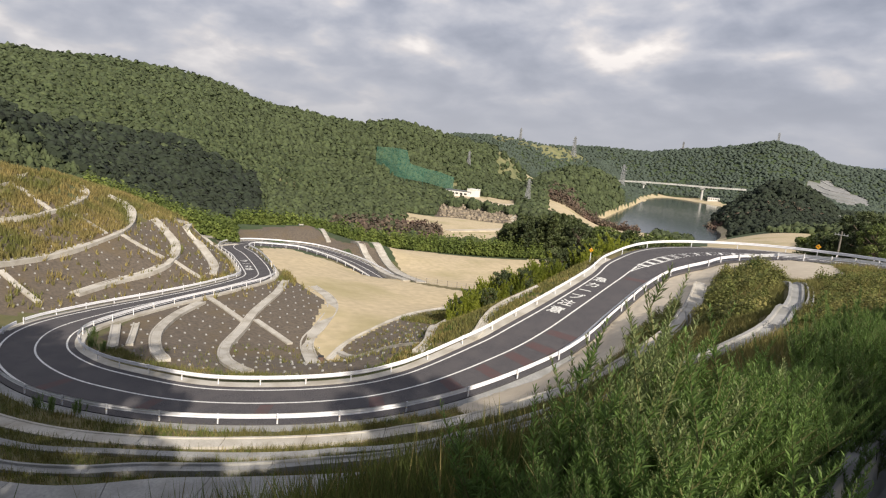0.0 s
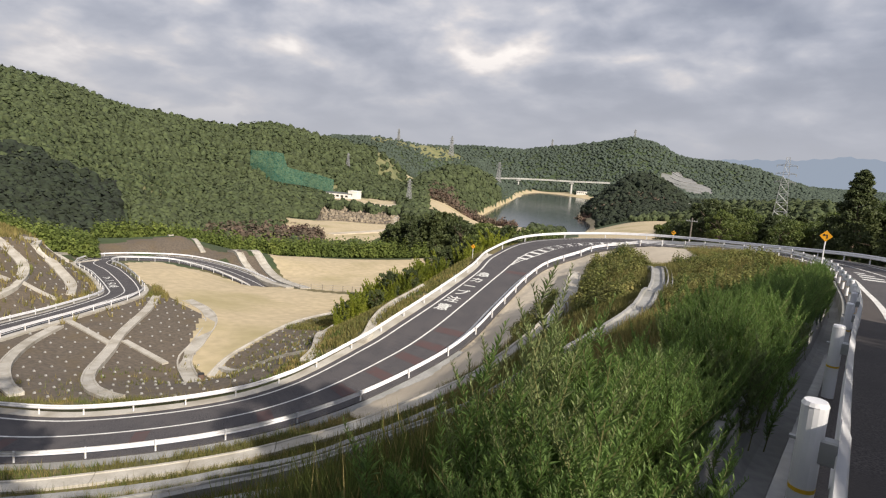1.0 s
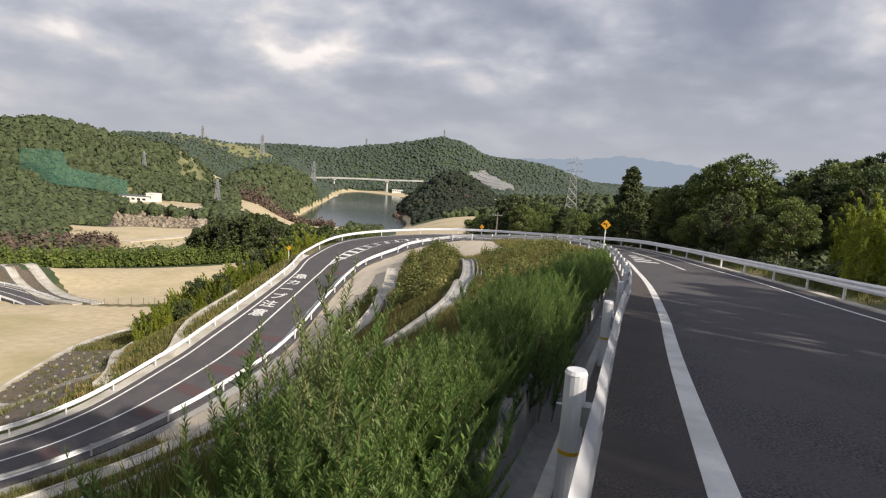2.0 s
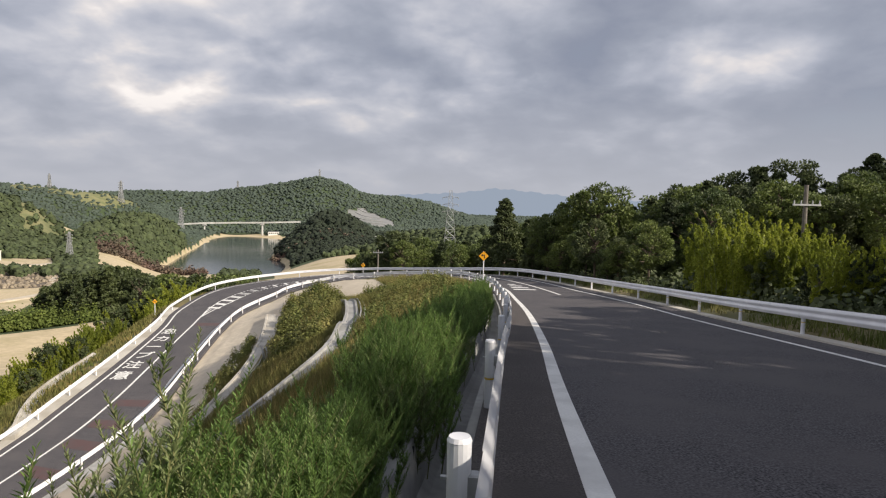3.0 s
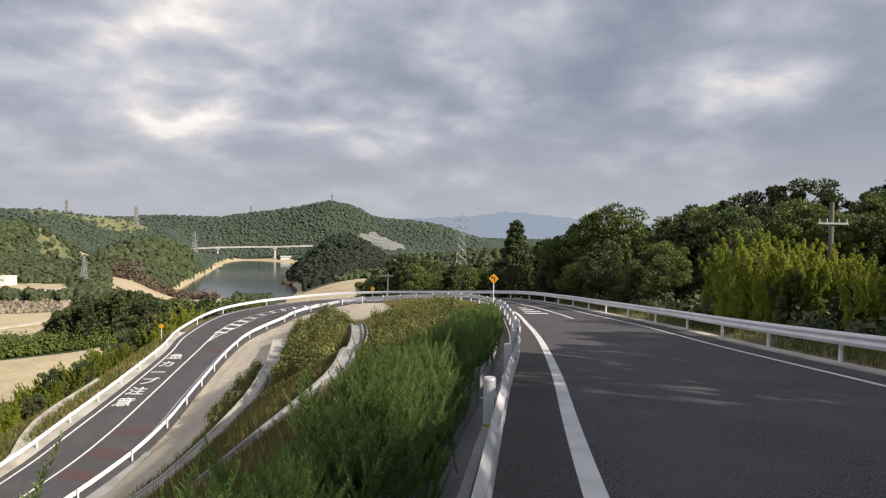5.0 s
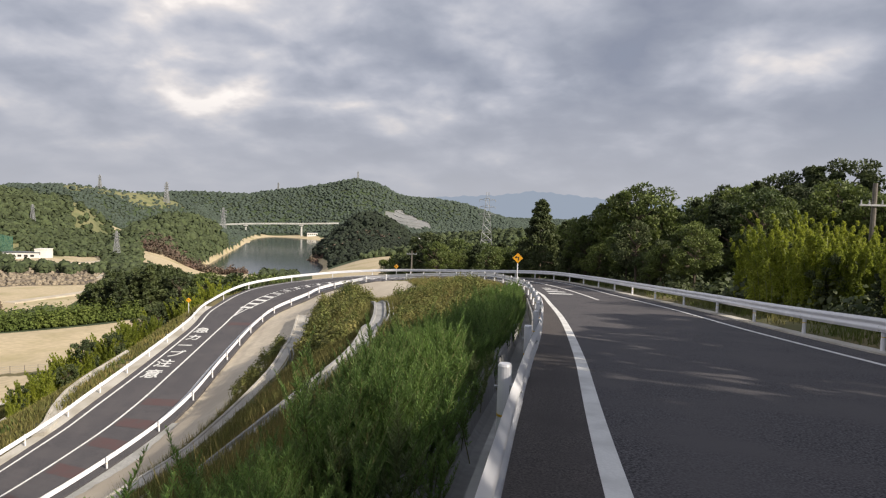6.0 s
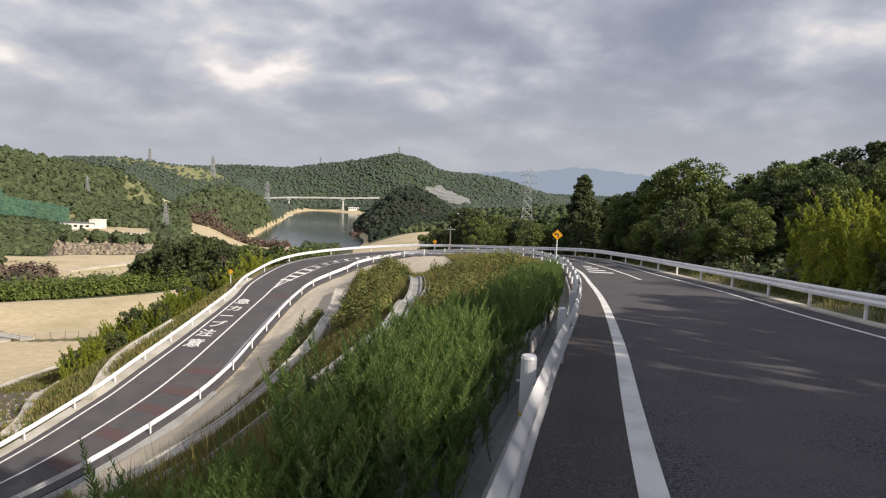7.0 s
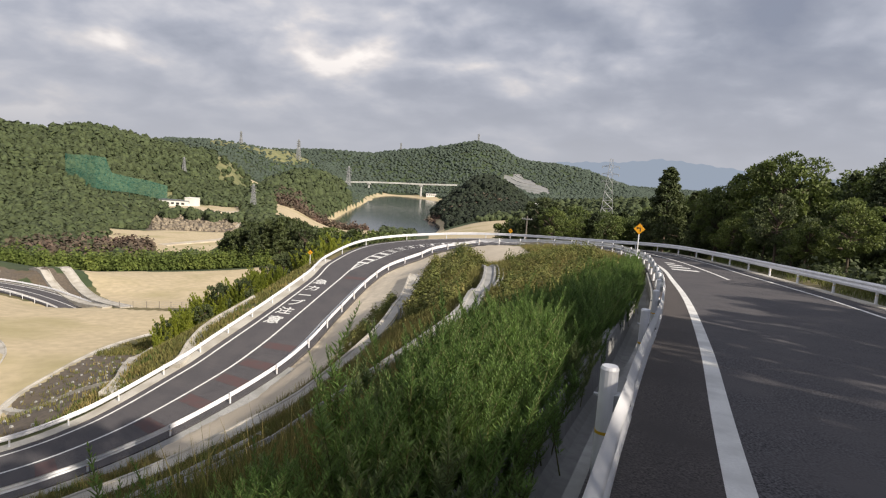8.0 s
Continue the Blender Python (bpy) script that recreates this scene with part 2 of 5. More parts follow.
def rod(bm, a, b, r0, r1=None, seg=8):
    a, b = Vector(a), Vector(b)
    d = b - a
    m = Matrix.Translation((a + b) / 2) @ d.to_track_quat("Z", "Y").to_matrix().to_4x4()
    bmesh.ops.create_cone(bm, cap_ends=True, segments=seg, radius1=r0, radius2=r0 if r1 is None else r1, depth=d.length, matrix=m)


def spline(rows, step):
    """A smooth path through rows of equal width, sampled every step metres."""
    p = np.array(rows, float)
    q = np.vstack([2 * p[0] - p[1], p, 2 * p[-1] - p[-2]])
    out = []
    for i in range(1, len(q) - 2):
        n = max(2, int(np.linalg.norm(q[i + 1][:2] - q[i][:2]) / step))
        for k in range(n):
            t = k / n
            out.append(0.5 * (2 * q[i] + (q[i + 1] - q[i - 1]) * t + (2 * q[i - 1] - 5 * q[i] + 4 * q[i + 1] - q[i + 2]) * t * t
                              + (3 * q[i] - q[i - 1] - 3 * q[i + 1] + q[i + 2]) * t ** 3))
    return np.array(out + [q[-2]])


# ---- the road: x, y, z, metres to the rail on the valley-side (left) and on the right ----
UPPER = [
    (1.6, -22, 2.85, 3.9, 4.9), (2.3, -14, 2.0, 3.9, 4.9), (4.00, 2.5, 0.24, 4.0, 4.9), (4.90, 10.5, -0.61, 4.0, 4.7), (5.7, 19.5, -1.5, 4.0, 4.3),
    (6.1, 28, -2.25, 3.95, 4.2), (6.0, 38, -3.0, 3.6, 3.5), (5.2, 48, -3.75, 3.5, 3.4), (3.1, 59, -4.6, 3.6, 3.5), (-1.2, 68, -5.6, 3.8, 3.6),
    (-7.0, 76, -6.65, 4.3, 4.2), (-14.5, 80.8, -7.6, 5.5, 5.6), (-21.5, 80.5, -8.4, 5.8, 6.0), (-27, 76.6, -9.3, 5.8, 6.0), (-29.3, 69, -10.5, 4.5, 4.5),
    (-28.7, 61.6, -11.3, 3.7, 3.6), (-27.4, 50.5, -12.5, 3.7, 3.6), (-26.9, 43, -13.6, 4.0, 3.9)]
LOWER = [
    (-26.9, 43, -13.6, 4.0, 3.9), (-27.6, 37.5, -14.8, 4.0, 3.9), (-30.0, 30.2, -16.5, 3.6, 3.5), (-34.3, 24.6, -17.8, 3.5, 3.5), (-42.2, 18.4, -19.0, 3.5, 3.5),
    (-50.5, 14.7, -19.7, 3.8, 3.8), (-57.4, 13.2, -20.1, 3.8, 3.7), (-64.5, 13.8, -20.5, 3.8, 3.6), (-70.8, 17.3, -20.9, 3.8, 3.4), (-75.6, 24, -21.5, 3.2, 3.0),
    (-80, 33, -22.2, 2.6, 2.4), (-84.3, 43, -22.8, 2.5, 2.4), (-91, 54, -23.7, 2.9, 2.9), (-101, 60.5, -24.8, 3.3, 3.3), (-116, 67, -25.4, 3.4, 3.4),
    (-127.7, 71.3, -26.1, 3.4, 3.4)]
BOTTOM = [(-127.7, 71.3, -26.1, 3.4, 3.4), (-133, 78.5, -26.7, 3.4, 3.4), (-131.3, 87, -27.4, 3.4, 3.4), (-126.4, 93, -28.0, 3.4, 3.4), (-115, 94.8, -28.7, 3.4, 3.4),
          (-105, 93.6, -29.3, 3.4, 3.4), (-97, 92.0, -30.0, 3.4, 3.4)]
PATH = spline(UPPER + LOWER[1:] + BOTTOM[1:], 0.5)
_d = np.gradient(PATH[:, :2], axis=0)
_d /= np.linalg.norm(_d, axis=1)[:, None]
LEFT = np.stack([-_d[:, 1], _d[:, 0]], 1)
ALONG = np.concatenate([[0], np.cumsum(np.linalg.norm(np.diff(PATH[:, :2], axis=0), axis=1))])


def road_at(s, side):
    """The place on the road s metres along and side metres to its left, and the heading there."""
    c = [np.interp(s, ALONG, PATH[:, k]) for k in range(3)]
    n = np.array([np.interp(s, ALONG, LEFT[:, 0]), np.interp(s, ALONG, LEFT[:, 1])])
    n /= np.linalg.norm(n)
    return np.array([c[0] + n[0] * side, c[1] + n[1] * side, c[2]]), math.atan2(-n[0], n[1])


def near_s(x, y):
    return float(ALONG[np.argmin((PATH[:, 0] - x) ** 2 + (PATH[:, 1] - y) ** 2)])


# ---- the lie of the land: known heights on the slopes, a surface stretched over them and the road ----
SLOPE = [(-87.9, 17.2, -18.2), (-101.5, 20.5, -14.9), (-111.2, 22.9, -10.4), (-120.9, 25.3, -7.7), (-120.1, 28.7, -8.5), (-116.5, 33.9, -10.9),
         (-102.7, 31.0, -15.5), (-123.3, 44.5, -13.8), (-113.4, 42.5, -16.7), (-94.6, 40.6, -20.1), (-111.9, 50.7, -17.8), (-128.4, 48.0, -14.5),
         (-127.6, 59.6, -19.7), (-136.3, 90.2, -25.0), (-140.0, 101.6, -24.4), (-118.0, 103.0, -25.4), (-86.8, 88.0, -27.6), (-52.0, 37.7, -23.9),
         (-52.1, 34.3, -22.5), (-86.6, 58.6, -24.2), (-68.9, 51.9, -23.6), (-61.5, 75.9, -25.1), (-53.9, 56.2, -22.6), (-127.9, 118.0, -29.7),
         (-84.8, 151.2, -28.0), (-67.5, 88.4, -25.3), (-110.0, 82.0, -26.5)]
SLOPE2 = [(-45.6, 60.3, -19.9), (-46.8, 71.5, -18.5), (-12.0, 44.0, -6.6), (-6.3, 30.0, -4.4), (-18.5, 62.0, -8.9), (-9.0, 58.0, -6.6), (-15.0, 28.0, -11.2), (-20.0, 11.0, -14.3), (-15.0, 16.0, -11.6), (-5.0, 6.0, -2.6),
          (-9.0, 10.0, -6.9), (-10.0, -6.0, -7.4), (-24.0, 2.0, -15.2), (-34.0, 6.0, -17.0), (-45.0, -4.0, -16.5), (-75.0, 2.0, -18.5),
          (-95.0, -6.0, -6.0), (-60.0, 130.0, -31.0), (-35.0, 110.0, -22.0), (-12.0, 105.0, -16.0), (12.0, 95.0, -11.0), (18.0, 60.0, -6.0), (15.0, 30.0, -2.6),
          (14.0, 8.0, -0.6), (30.0, 40.0, -1.0), (26.0, 5.0, 3.0), (40.0, 110.0, -14.0), (-150.0, 30.0, -12.0), (-160.0, 110.0, -30.0), (-110.0, 190.0, -38.0),
          (-40.0, 200.0, -36.0), (40.0, 200.0, -24.0), (60.0, 20.0, 8.0), (30.0, -40.0, 9.0)]
_keep = PATH[::14]
_n = LEFT[::14]
CENTRES = np.vstack([np.array(SLOPE), np.array(SLOPE2), _keep[:, :3],
                     np.column_stack([_keep[:, :2] + _n * (_keep[:, 3:4] + 0.9), _keep[:, 2]]),
                     np.column_stack([_keep[:, :2] - _n * (_keep[:, 4:5] + 0.9), _keep[:, 2]])])
_bank = [(PATH[i, 0] + LEFT[i, 0] * (PATH[i, 3] + o), PATH[i, 1] + LEFT[i, 1] * (PATH[i, 3] + o), PATH[i, 2] + dz)
         for i in range(0, len(PATH), 7) if PATH[i, 1] < 40 and PATH[i, 0] > -4 for o, dz in ((0.9, -0.05), (2.0, -0.35), (3.6, -1.5 if PATH[i, 1] < 16 else -0.9))]
CENTRES = np.vstack([CENTRES, np.array(_bank)])
_r = np.linalg.norm(CENTRES[:, None, :2] - CENTRES[None, :, :2], axis=2)
_k = len(CENTRES)
_A = np.zeros((_k + 3, _k + 3))
_A[:_k, :_k] = -np.sqrt(_r ** 2 + 0.8)
_A[:_k, :_k] -= np.eye(_k) * 0.15
_A[:_k, _k], _A[:_k, _k + 1:] = 1, CENTRES[:, :2] / 100
_A[_k:, :_k] = _A[:_k, _k:].T
_W = np.linalg.solve(_A, np.concatenate([CENTRES[:, 2], [0, 0, 0]]))


def near_height(x, y):
    out = np.empty(len(x))
    for i in range(0, len(x), 20000):
        a, b = x[i:i + 20000], y[i:i + 20000]
        r2 = (a[:, None] - CENTRES[None, :, 0]) ** 2 + (b[:, None] - CENTRES[None, :, 1]) ** 2
        out[i:i + 20000] = -np.sqrt(r2 + 0.8) @ _W[:_k] + _W[_k] + (a * _W[_k + 1] + b * _W[_k + 2]) / 100
    return out


# ridges: bearing left of ahead, distance, height of the tree tops in degrees above the eye; then half-depth and floor
FAR_RIDGE = [(-14, 2300, -1.4), (-3.5, 2150, -1.1), (-1, 2100, -0.4), (2.4, 2050, 0.55), (5, 2000, 0.95), (8.4, 1950, 1.25), (10.5, 1950, 2.2), (12.8, 1950, 2.7), (15, 1950, 2.3),
             (18.5, 1950, 1.6), (22, 1950, 1.0), (26, 1900, 0.95), (31, 1900, 0.6)]
LEFT_RIDGE = [(36, 1000, -0.2), (39.4, 900, 0.7), (43, 830, 1.1), (46.4, 780, 1.5), (48.2, 760, 1.2), (52.5, 730, 1.25), (57.5, 680, 2.35), (61, 660, 3.3), (65.3, 640, 4.2), (72, 620, 4.0),
              (75.4, 620, 4.2), (86, 620, 4.6), (104, 620, 5.0)]
MEADOW_RIDGE = [(27.5, 1480, 0.1), (30, 1400, 0.85), (32.5, 1300, 0.8), (35.8, 1300, 1.35), (40, 1300, 0.9)]
FRONT_RIDGE = [(38.5, 450, -8), (40, 450, -5.6), (42, 450, -4.4), (45, 440, -3.6), (49, 430, -3.9), (52, 430, -5.0), (56, 420, -6.5)]
NEAR_RIDGE = [(57, 300, -7.8), (62, 290, -6.0), (68, 270, -3.6), (73, 260, -1.4), (78, 250, 1.0), (86, 240, 2.4), (100, 240, 3.0)]
ISLAND = [(3, 960, -4.5), (6.5, 960, -3.6), (8, 960, -2.0), (10, 950, -0.9), (11.5, 950, -0.55), (13, 940, -0.9), (15.2, 920, -2.6), (17, 900, -4.4)]
BAND = [(-14, 520, -2.2), (-8, 560, -2.0), (-2, 600, -1.8), (2, 650, -1.9), (5, 700, -2.8)]
WEST_SHORE = [(22.6, 1250, -3.2), (23.6, 1150, -2.6), (25, 1010, -1.95), (26.8, 900, -1.4), (29, 820, -1.3), (31.5, 790, -2.0), (34, 740, -3.6)]
FAR_MOUNTAINS = [(-24, 4300, 1.0), (-12, 4300, 1.4), (-7, 4300, 1.9), (-4, 4300, 2.15), (-1, 4300, 1.7), (2.5, 4300, 1.5), (7, 4300, 1.2)]
RIGHT_WOOD = [(-80, 95, 6), (-60, 95, 4.5), (-45, 100, 3.0), (-32, 110, 1.8), (-25, 120, 0.8), (-16, 140, -0.8), (-8, 150, -2.6)]
BEHIND = [(100, 200, 3), (120, 190, 5), (150, 170, 6), (180, 150, 7), (210, 140, 8), (240, 120, 8), (280, 95, 6)]
RIDGES = [(FAR_RIDGE, 300, -60, 7), (LEFT_RIDGE, (50, 145, 63, 260), -55, 6), (MEADOW_RIDGE, 200, -60, 5), (FRONT_RIDGE, 75, -42, 6), (NEAR_RIDGE, 62, -36, 6), (ISLAND, 85, -78, 6), (BAND, 90, -60, 6),
          (WEST_SHORE, 100, -76, 6), (RIGHT_WOOD, 42, -20, 6), (BEHIND, 50, -10, 0)]


def far_height(az, r):
    west, east = np.interp(r, (640, 720, 1000, 1400), (28.0, 26.6, 24.4, 21.6)), np.interp(r, (700, 1000, 1400), (15.6, 15.4, 13.5))
    lake = np.exp(-((az - (west + east) / 2) / ((west - east) / 2)) ** 8) * np.clip((r - 640) / 160, 0, 1) * np.clip((1750 - r) / 200, 0, 1)
    arm = np.exp(-((az - 20.4) / 8.5) ** 4)
    z = -38 - (12 + 22 * arm) * np.clip((r - 250) / 430, 0, 1) - 12 * lake
    z = z + 20 * np.clip((-az - 4) / 14, 0, 1) * np.clip((500 - r) / 300, 0, 1)
    for pts, deep, floor, trees in RIDGES:
        p = np.array(pts, float)
        for a in ((az, az + 360) if p[-1, 0] > 180 else (az,)):
            a = np.where((a > 360) & (p[-1, 0] > 180), a - 720, a) if p[-1, 0] > 180 else a
            d, e = np.interp(a, p[:, 0], p[:, 1]), np.interp(a, p[:, 0], p[:, 2])
            out = np.maximum(0, np.maximum(p[0, 0] - a, a - p[-1, 0]))
            w = np.interp(a, deep[::2], deep[1::2]) if isinstance(deep, tuple) else deep
            g = np.exp(-((r - d) / w) ** 2 * 0.9 - (out / 2.2) ** 2)
            top = 2 + d * np.tan(np.radians(e)) - trees
            z = np.maximum(z, z * (1 - g) + np.maximum(top, floor) * g)
    return z


EYE = (0.0, -1.5)


def height(x, y):
    x, y = np.atleast_1d(np.asarray(x, float)), np.atleast_1d(np.asarray(y, float))
    dx, dy = x - EYE[0], y - EYE[1]
    r, az = np.hypot(dx, dy), np.degrees(np.arctan2(-dx, dy))
    edge = 175 - 95 * np.clip((-az - 8) / 20, 0, 1)
    edge = np.where((az > 75) | (az < -60), np.minimum(edge, 120), edge)
    edge = np.where((az > 95) | (az < -80), 45, edge)
    f = np.clip((r - edge) / (0.35 * edge), 0, 1)
    f = f * f * (3 - 2 * f)
    spur = np.sin(az * 0.55 + r * 0.006) * np.sin(az * 0.23 + 1.3) * 0.012 * np.clip(r - 250, 0, 600) * np.clip((2600 - r) / 600, 0, 1)
    return near_height(x, y) * (1 - f) + (far_height(az, r) + spur * (f > 0.5) * 0.6) * f


def inside(x, y, poly):
    hit = np.zeros(len(x), bool)
    for (x0, y0), (x1, y1) in zip(poly, poly[1:] + poly[:1]):
        c = (y0 > y) != (y1 > y)
        hit ^= c & (x < (x1 - x0) * (y - y0) / (y1 - y0 + 1e-12) + x0)
    return hit


SAND_A = [(-50, 39), (-58, 41.5), (-65, 47), (-74, 56), (-86, 59.5), (-104, 66), (-124, 76), (-127, 86), (-112, 90), (-96, 92), (-86, 89), (-67, 88), (-64, 80), (-61, 63), (-57, 51), (-55, 44)]
SAND_B = [(-85, 91), (-106, 104), (-128, 119), (-84, 152), (-64, 112), (-67, 92)]
CLOTH_A = [(-36, 30), (-44, 25), (-55, 20), (-66, 20), (-74, 28), (-80, 38), (-88, 56), (-86, 60), (-74, 57), (-65, 48), (-58, 42), (-50, 40), (-47, 46), (-46, 52), (-37, 40)]
CLOTH_B = [(-77, 14), (-92, 12), (-107, 21), (-112, 42), (-116, 50), (-128, 58), (-128, 66), (-118, 63), (-96, 53), (-84, 36), (-80, 24)]
UPPER_TERRACE = [(-88, 14), (-96, 27), (-105, 38), (-114, 42.5), (-120, 41), (-123, 30), (-113, 19), (-100, 12)]
CLOTH_D = [(-53, 40), (-55.4, 44.5), (-57.4, 51.5), (-59.5, 58), (-50, 57), (-43, 46), (-38, 39.5), (-46, 38)]
CLOTH_C = [(-134, 70), (-145, 80), (-140, 103), (-112, 104), (-86, 92), (-94, 96), (-120, 100), (-134, 92), (-137, 80)]


def ground_masks(x, y, z):
    dx, dy = x - EYE[0], y - EYE[1]
    r, az = np.hypot(dx, dy), np.degrees(np.arctan2(-dx, dy))
    sand = inside(x, y, SAND_A) | inside(x, y, SAND_B)
    valley = (az > 32) & (az < 44.5) & (r > 240) & (r < 352) & (z < -28)
    dirt = (az > 33.2) & (az < 41.5) & (r >= 352) & (r < 455 - 45 * np.abs(np.sin(az * 1.7)))
    works = (az > 33.8) & (az < 40) & (r >= 455) & (r < 600) | (az > 30.4) & (az < 33.3) & (r > 925) & (r < 1010)
    shore = (az > 9) & (az < 31) & (r > 640) & (z < -69.5)
    near_shore = (az > 8) & (az < 27) & (r > 250) & (r < 470) | (az > 21) & (az < 31) & (r > 450) & (r < 690) & (z < -43) | (az > 7.5) & (az < 16.5) & (r > 440) & (r < 660) & (z < -46)
    cloth = inside(x, y, CLOTH_A) | inside(x, y, CLOTH_D) | inside(x, y, CLOTH_B) | inside(x, y, CLOTH_C)
    apron = np.zeros(len(x), bool)
    for i in range(0, len(PATH), 3):
        if 33 < PATH[i, 1] < 74 and -40 < PATH[i, 0] < -22:
            c = PATH[i, :2] + LEFT[i] * (PATH[i, 3] + 3.1)
            apron |= (x - c[0]) ** 2 + (y - c[1]) ** 2 < 3.4 ** 2
    apron |= inside(x, y, [(-11.3, 59), (-6.4, 51), (-5.6, 55), (-9.5, 69), (-14, 75), (-18, 75), (-16, 68)])
    meadow = (az > 26.5) & (az < 36.5) & (r > 1230) & (r < 1420) & (z > -8 - (az - 26.5) * 0.4)
    knoll = (az > 33) & (az < 36) & (r > 835) & (r < 1000)
    fields = (az > 50.5) & (az < 57.5) & (r > 368) & (r < 440) & (z < -30)
    golf = (az > 36.6) & (az < 40.4) & (r > 590) & (r < 690) & (z < -22) | (az > 40) & (az < 43) & (r > 585) & (r < 600)
    quarry = (az > 5.6) & (az < 10.0) & (r > 1405 + np.abs(az - 7) * 60) & (r < 1690 - np.abs(az - 8.6) * 40)
    bare = meadow | knoll | fields | golf | quarry | valley | dirt | works | shore | near_shore | sand | cloth
    return {"sand": sand | valley | works | shore | near_shore, "cloth": cloth | dirt, "apron": apron, "scree": quarry, "wood": (r > 150) & ~bare, "pasture": meadow | fields | golf | knoll}


def build_ground():
    az = np.concatenate([np.arange(-50, 84, 0.29), np.arange(84, 310, 3.0)])
    rad = np.concatenate([np.geomspace(1.2, 200, 400), np.geomspace(203, 4800, 115)])
    n, k = len(az), len(rad)
    A, R = np.meshgrid(np.radians(az), rad)
    x, y = (EYE[0] - R * np.sin(A)).ravel(), (EYE[1] + R * np.cos(A)).ravel()
    z = height(x, y)
    close = np.hypot(x, y) < 175
    xs, ys = x[close], y[close]
    zz = z[close]
    P, Q = PATH[::2], LEFT[::2]
    for i in range(0, len(xs), 4000):
        d2 = (xs[i:i + 4000, None] - P[None, :, 0]) ** 2 + (ys[i:i + 4000, None] - P[None, :, 1]) ** 2
        j = np.argmin(d2, 1)
        d = np.sqrt(d2[np.arange(len(j)), j])
        wide = np.maximum(P[j, 3], P[j, 4])
        zi = zz[i:i + 4000]
        t = np.clip((wide + 1.3 - d) / 1.1, 0, 1)
        low = np.minimum(zi, P[j, 2] - 0.30)
        pit = (P[j, 1] < 36) & (P[j, 0] > -4) & (d < P[j, 3] + 0.85) & ((xs[i:i + 4000] - P[j, 0]) * Q[j, 0] + (ys[i:i + 4000] - P[j, 1]) * Q[j, 1] > 0)
        zz[i:i + 4000] = np.where(pit, np.minimum(zi, P[j, 2] - 1.2), zi * (1 - t) + low * t)
    z[close] = zz
    me = bpy.data.meshes.new("ground")
    idx = np.arange(n * k).reshape(k, n)
    nxt = np.roll(idx, -1, axis=1)
    quads = np.stack([idx[:-1], idx[1:], nxt[1:], nxt[:-1]], -1).reshape(-1, 4)
    me.vertices.add(n * k)
    me.vertices.foreach_set("co", np.stack([x, y, z], 1).ravel())
    me.loops.add(quads.size)
    me.loops.foreach_set("vertex_index", quads.ravel())
    me.polygons.add(len(quads))
    me.polygons.foreach_set("loop_start", np.arange(0, quads.size, 4))
    me.polygons.foreach_set("use_smooth", np.ones(len(quads), bool))
    me.update(calc_edges=True)
    for key, m in ground_masks(x, y, z).items():
        at = me.attributes.new(key, "FLOAT", "POINT")
        at.data.foreach_set("value", m.astype(np.float32))
    me.materials.append(GROUND)
    tagged(new("ground", me), "dry grassy hillside with sand terraces and wooded valley", "ground", kind="structure")


build_ground()


# ---- road surface and markings ----
def strip(name, s0, s1, a, b, material, lift, parent=None, step=0.5):
    """A band of the road between a and b metres left of its middle (numbers, or functions of s), lifted above it."""
    s = np.linspace(s0, s1, max(2, int((s1 - s0) / step)))
    fa = a if callable(a) else lambda v: a
    fb = b if callable(b) else lambda v: b
    verts, faces = [], []
    for i, v in enumerate(s):
        for f in (fa, fb):
            p, _ = road_at(v, f(v))
            verts.append((p[0], p[1], p[2] + lift))
        if i:
            faces.append((2 * i - 2, 2 * i - 1, 2 * i + 1, 2 * i))
    ob = mesh_ob(name, verts, faces, material, parent)
    return ob


def hw_left(s):
    return float(np.interp(s, ALONG, PATH[:, 3]))


def hw_right(s):
    return float(np.interp(s, ALONG, PATH[:, 4]))


S_END = float(ALONG[-1])
road = strip("road", 0, S_END, lambda s: hw_left(s) + 0.10, lambda s: -hw_right(s) + 0.35, ASPHALT, 0.0)
sol = road.modifiers.new("thickness", "SOLIDIFY")
sol.thickness, sol.offset = 0.25, -1
tagged(road, "dark new asphalt mountain road winding down in hairpins", "road", kind="structure")


def line(s0, s1, off, wide=0.2, material=None, name="edge_line"):
    f = off if callable(off) else (lambda s: off)
    o = strip(name, s0, s1, lambda s: f(s) + wide / 2, lambda s: f(s) - wide / 2, material or PAINT, 0.008, road)
    return o


strip("shoulder", 2, near_s(6, 33), lambda s: hw_left(s) + 0.09, lambda s: hw_left(s) - 0.76, ASPHALT_EDGE, 0.004, road)
line(2, S_END, lambda s: hw_left(s) - 0.86, 0.2)
line(2, S_END, lambda s: -hw_right(s) + 1.45 - 0.45 * min(1, max(0, s - 60) / 20), 0.17)
line(near_s(6, 33), near_s(-12, 80), lambda s: 0.3 * (hw_left(s) - hw_right(s)), 0.17, name="centre_line")
line(near_s(-29.3, 69), S_END, 0.0, 0.17, name="centre_line")


# ---- guardrails ----
def w_profile():
    pts = []
    for v in np.linspace(0, 1, 13):
        depth = 0.048 * (0.5 - 0.5 * math.cos(4 * math.pi * v))
        pts.append((0.085 + depth, 0.42 + 0.35 * v))
    return pts


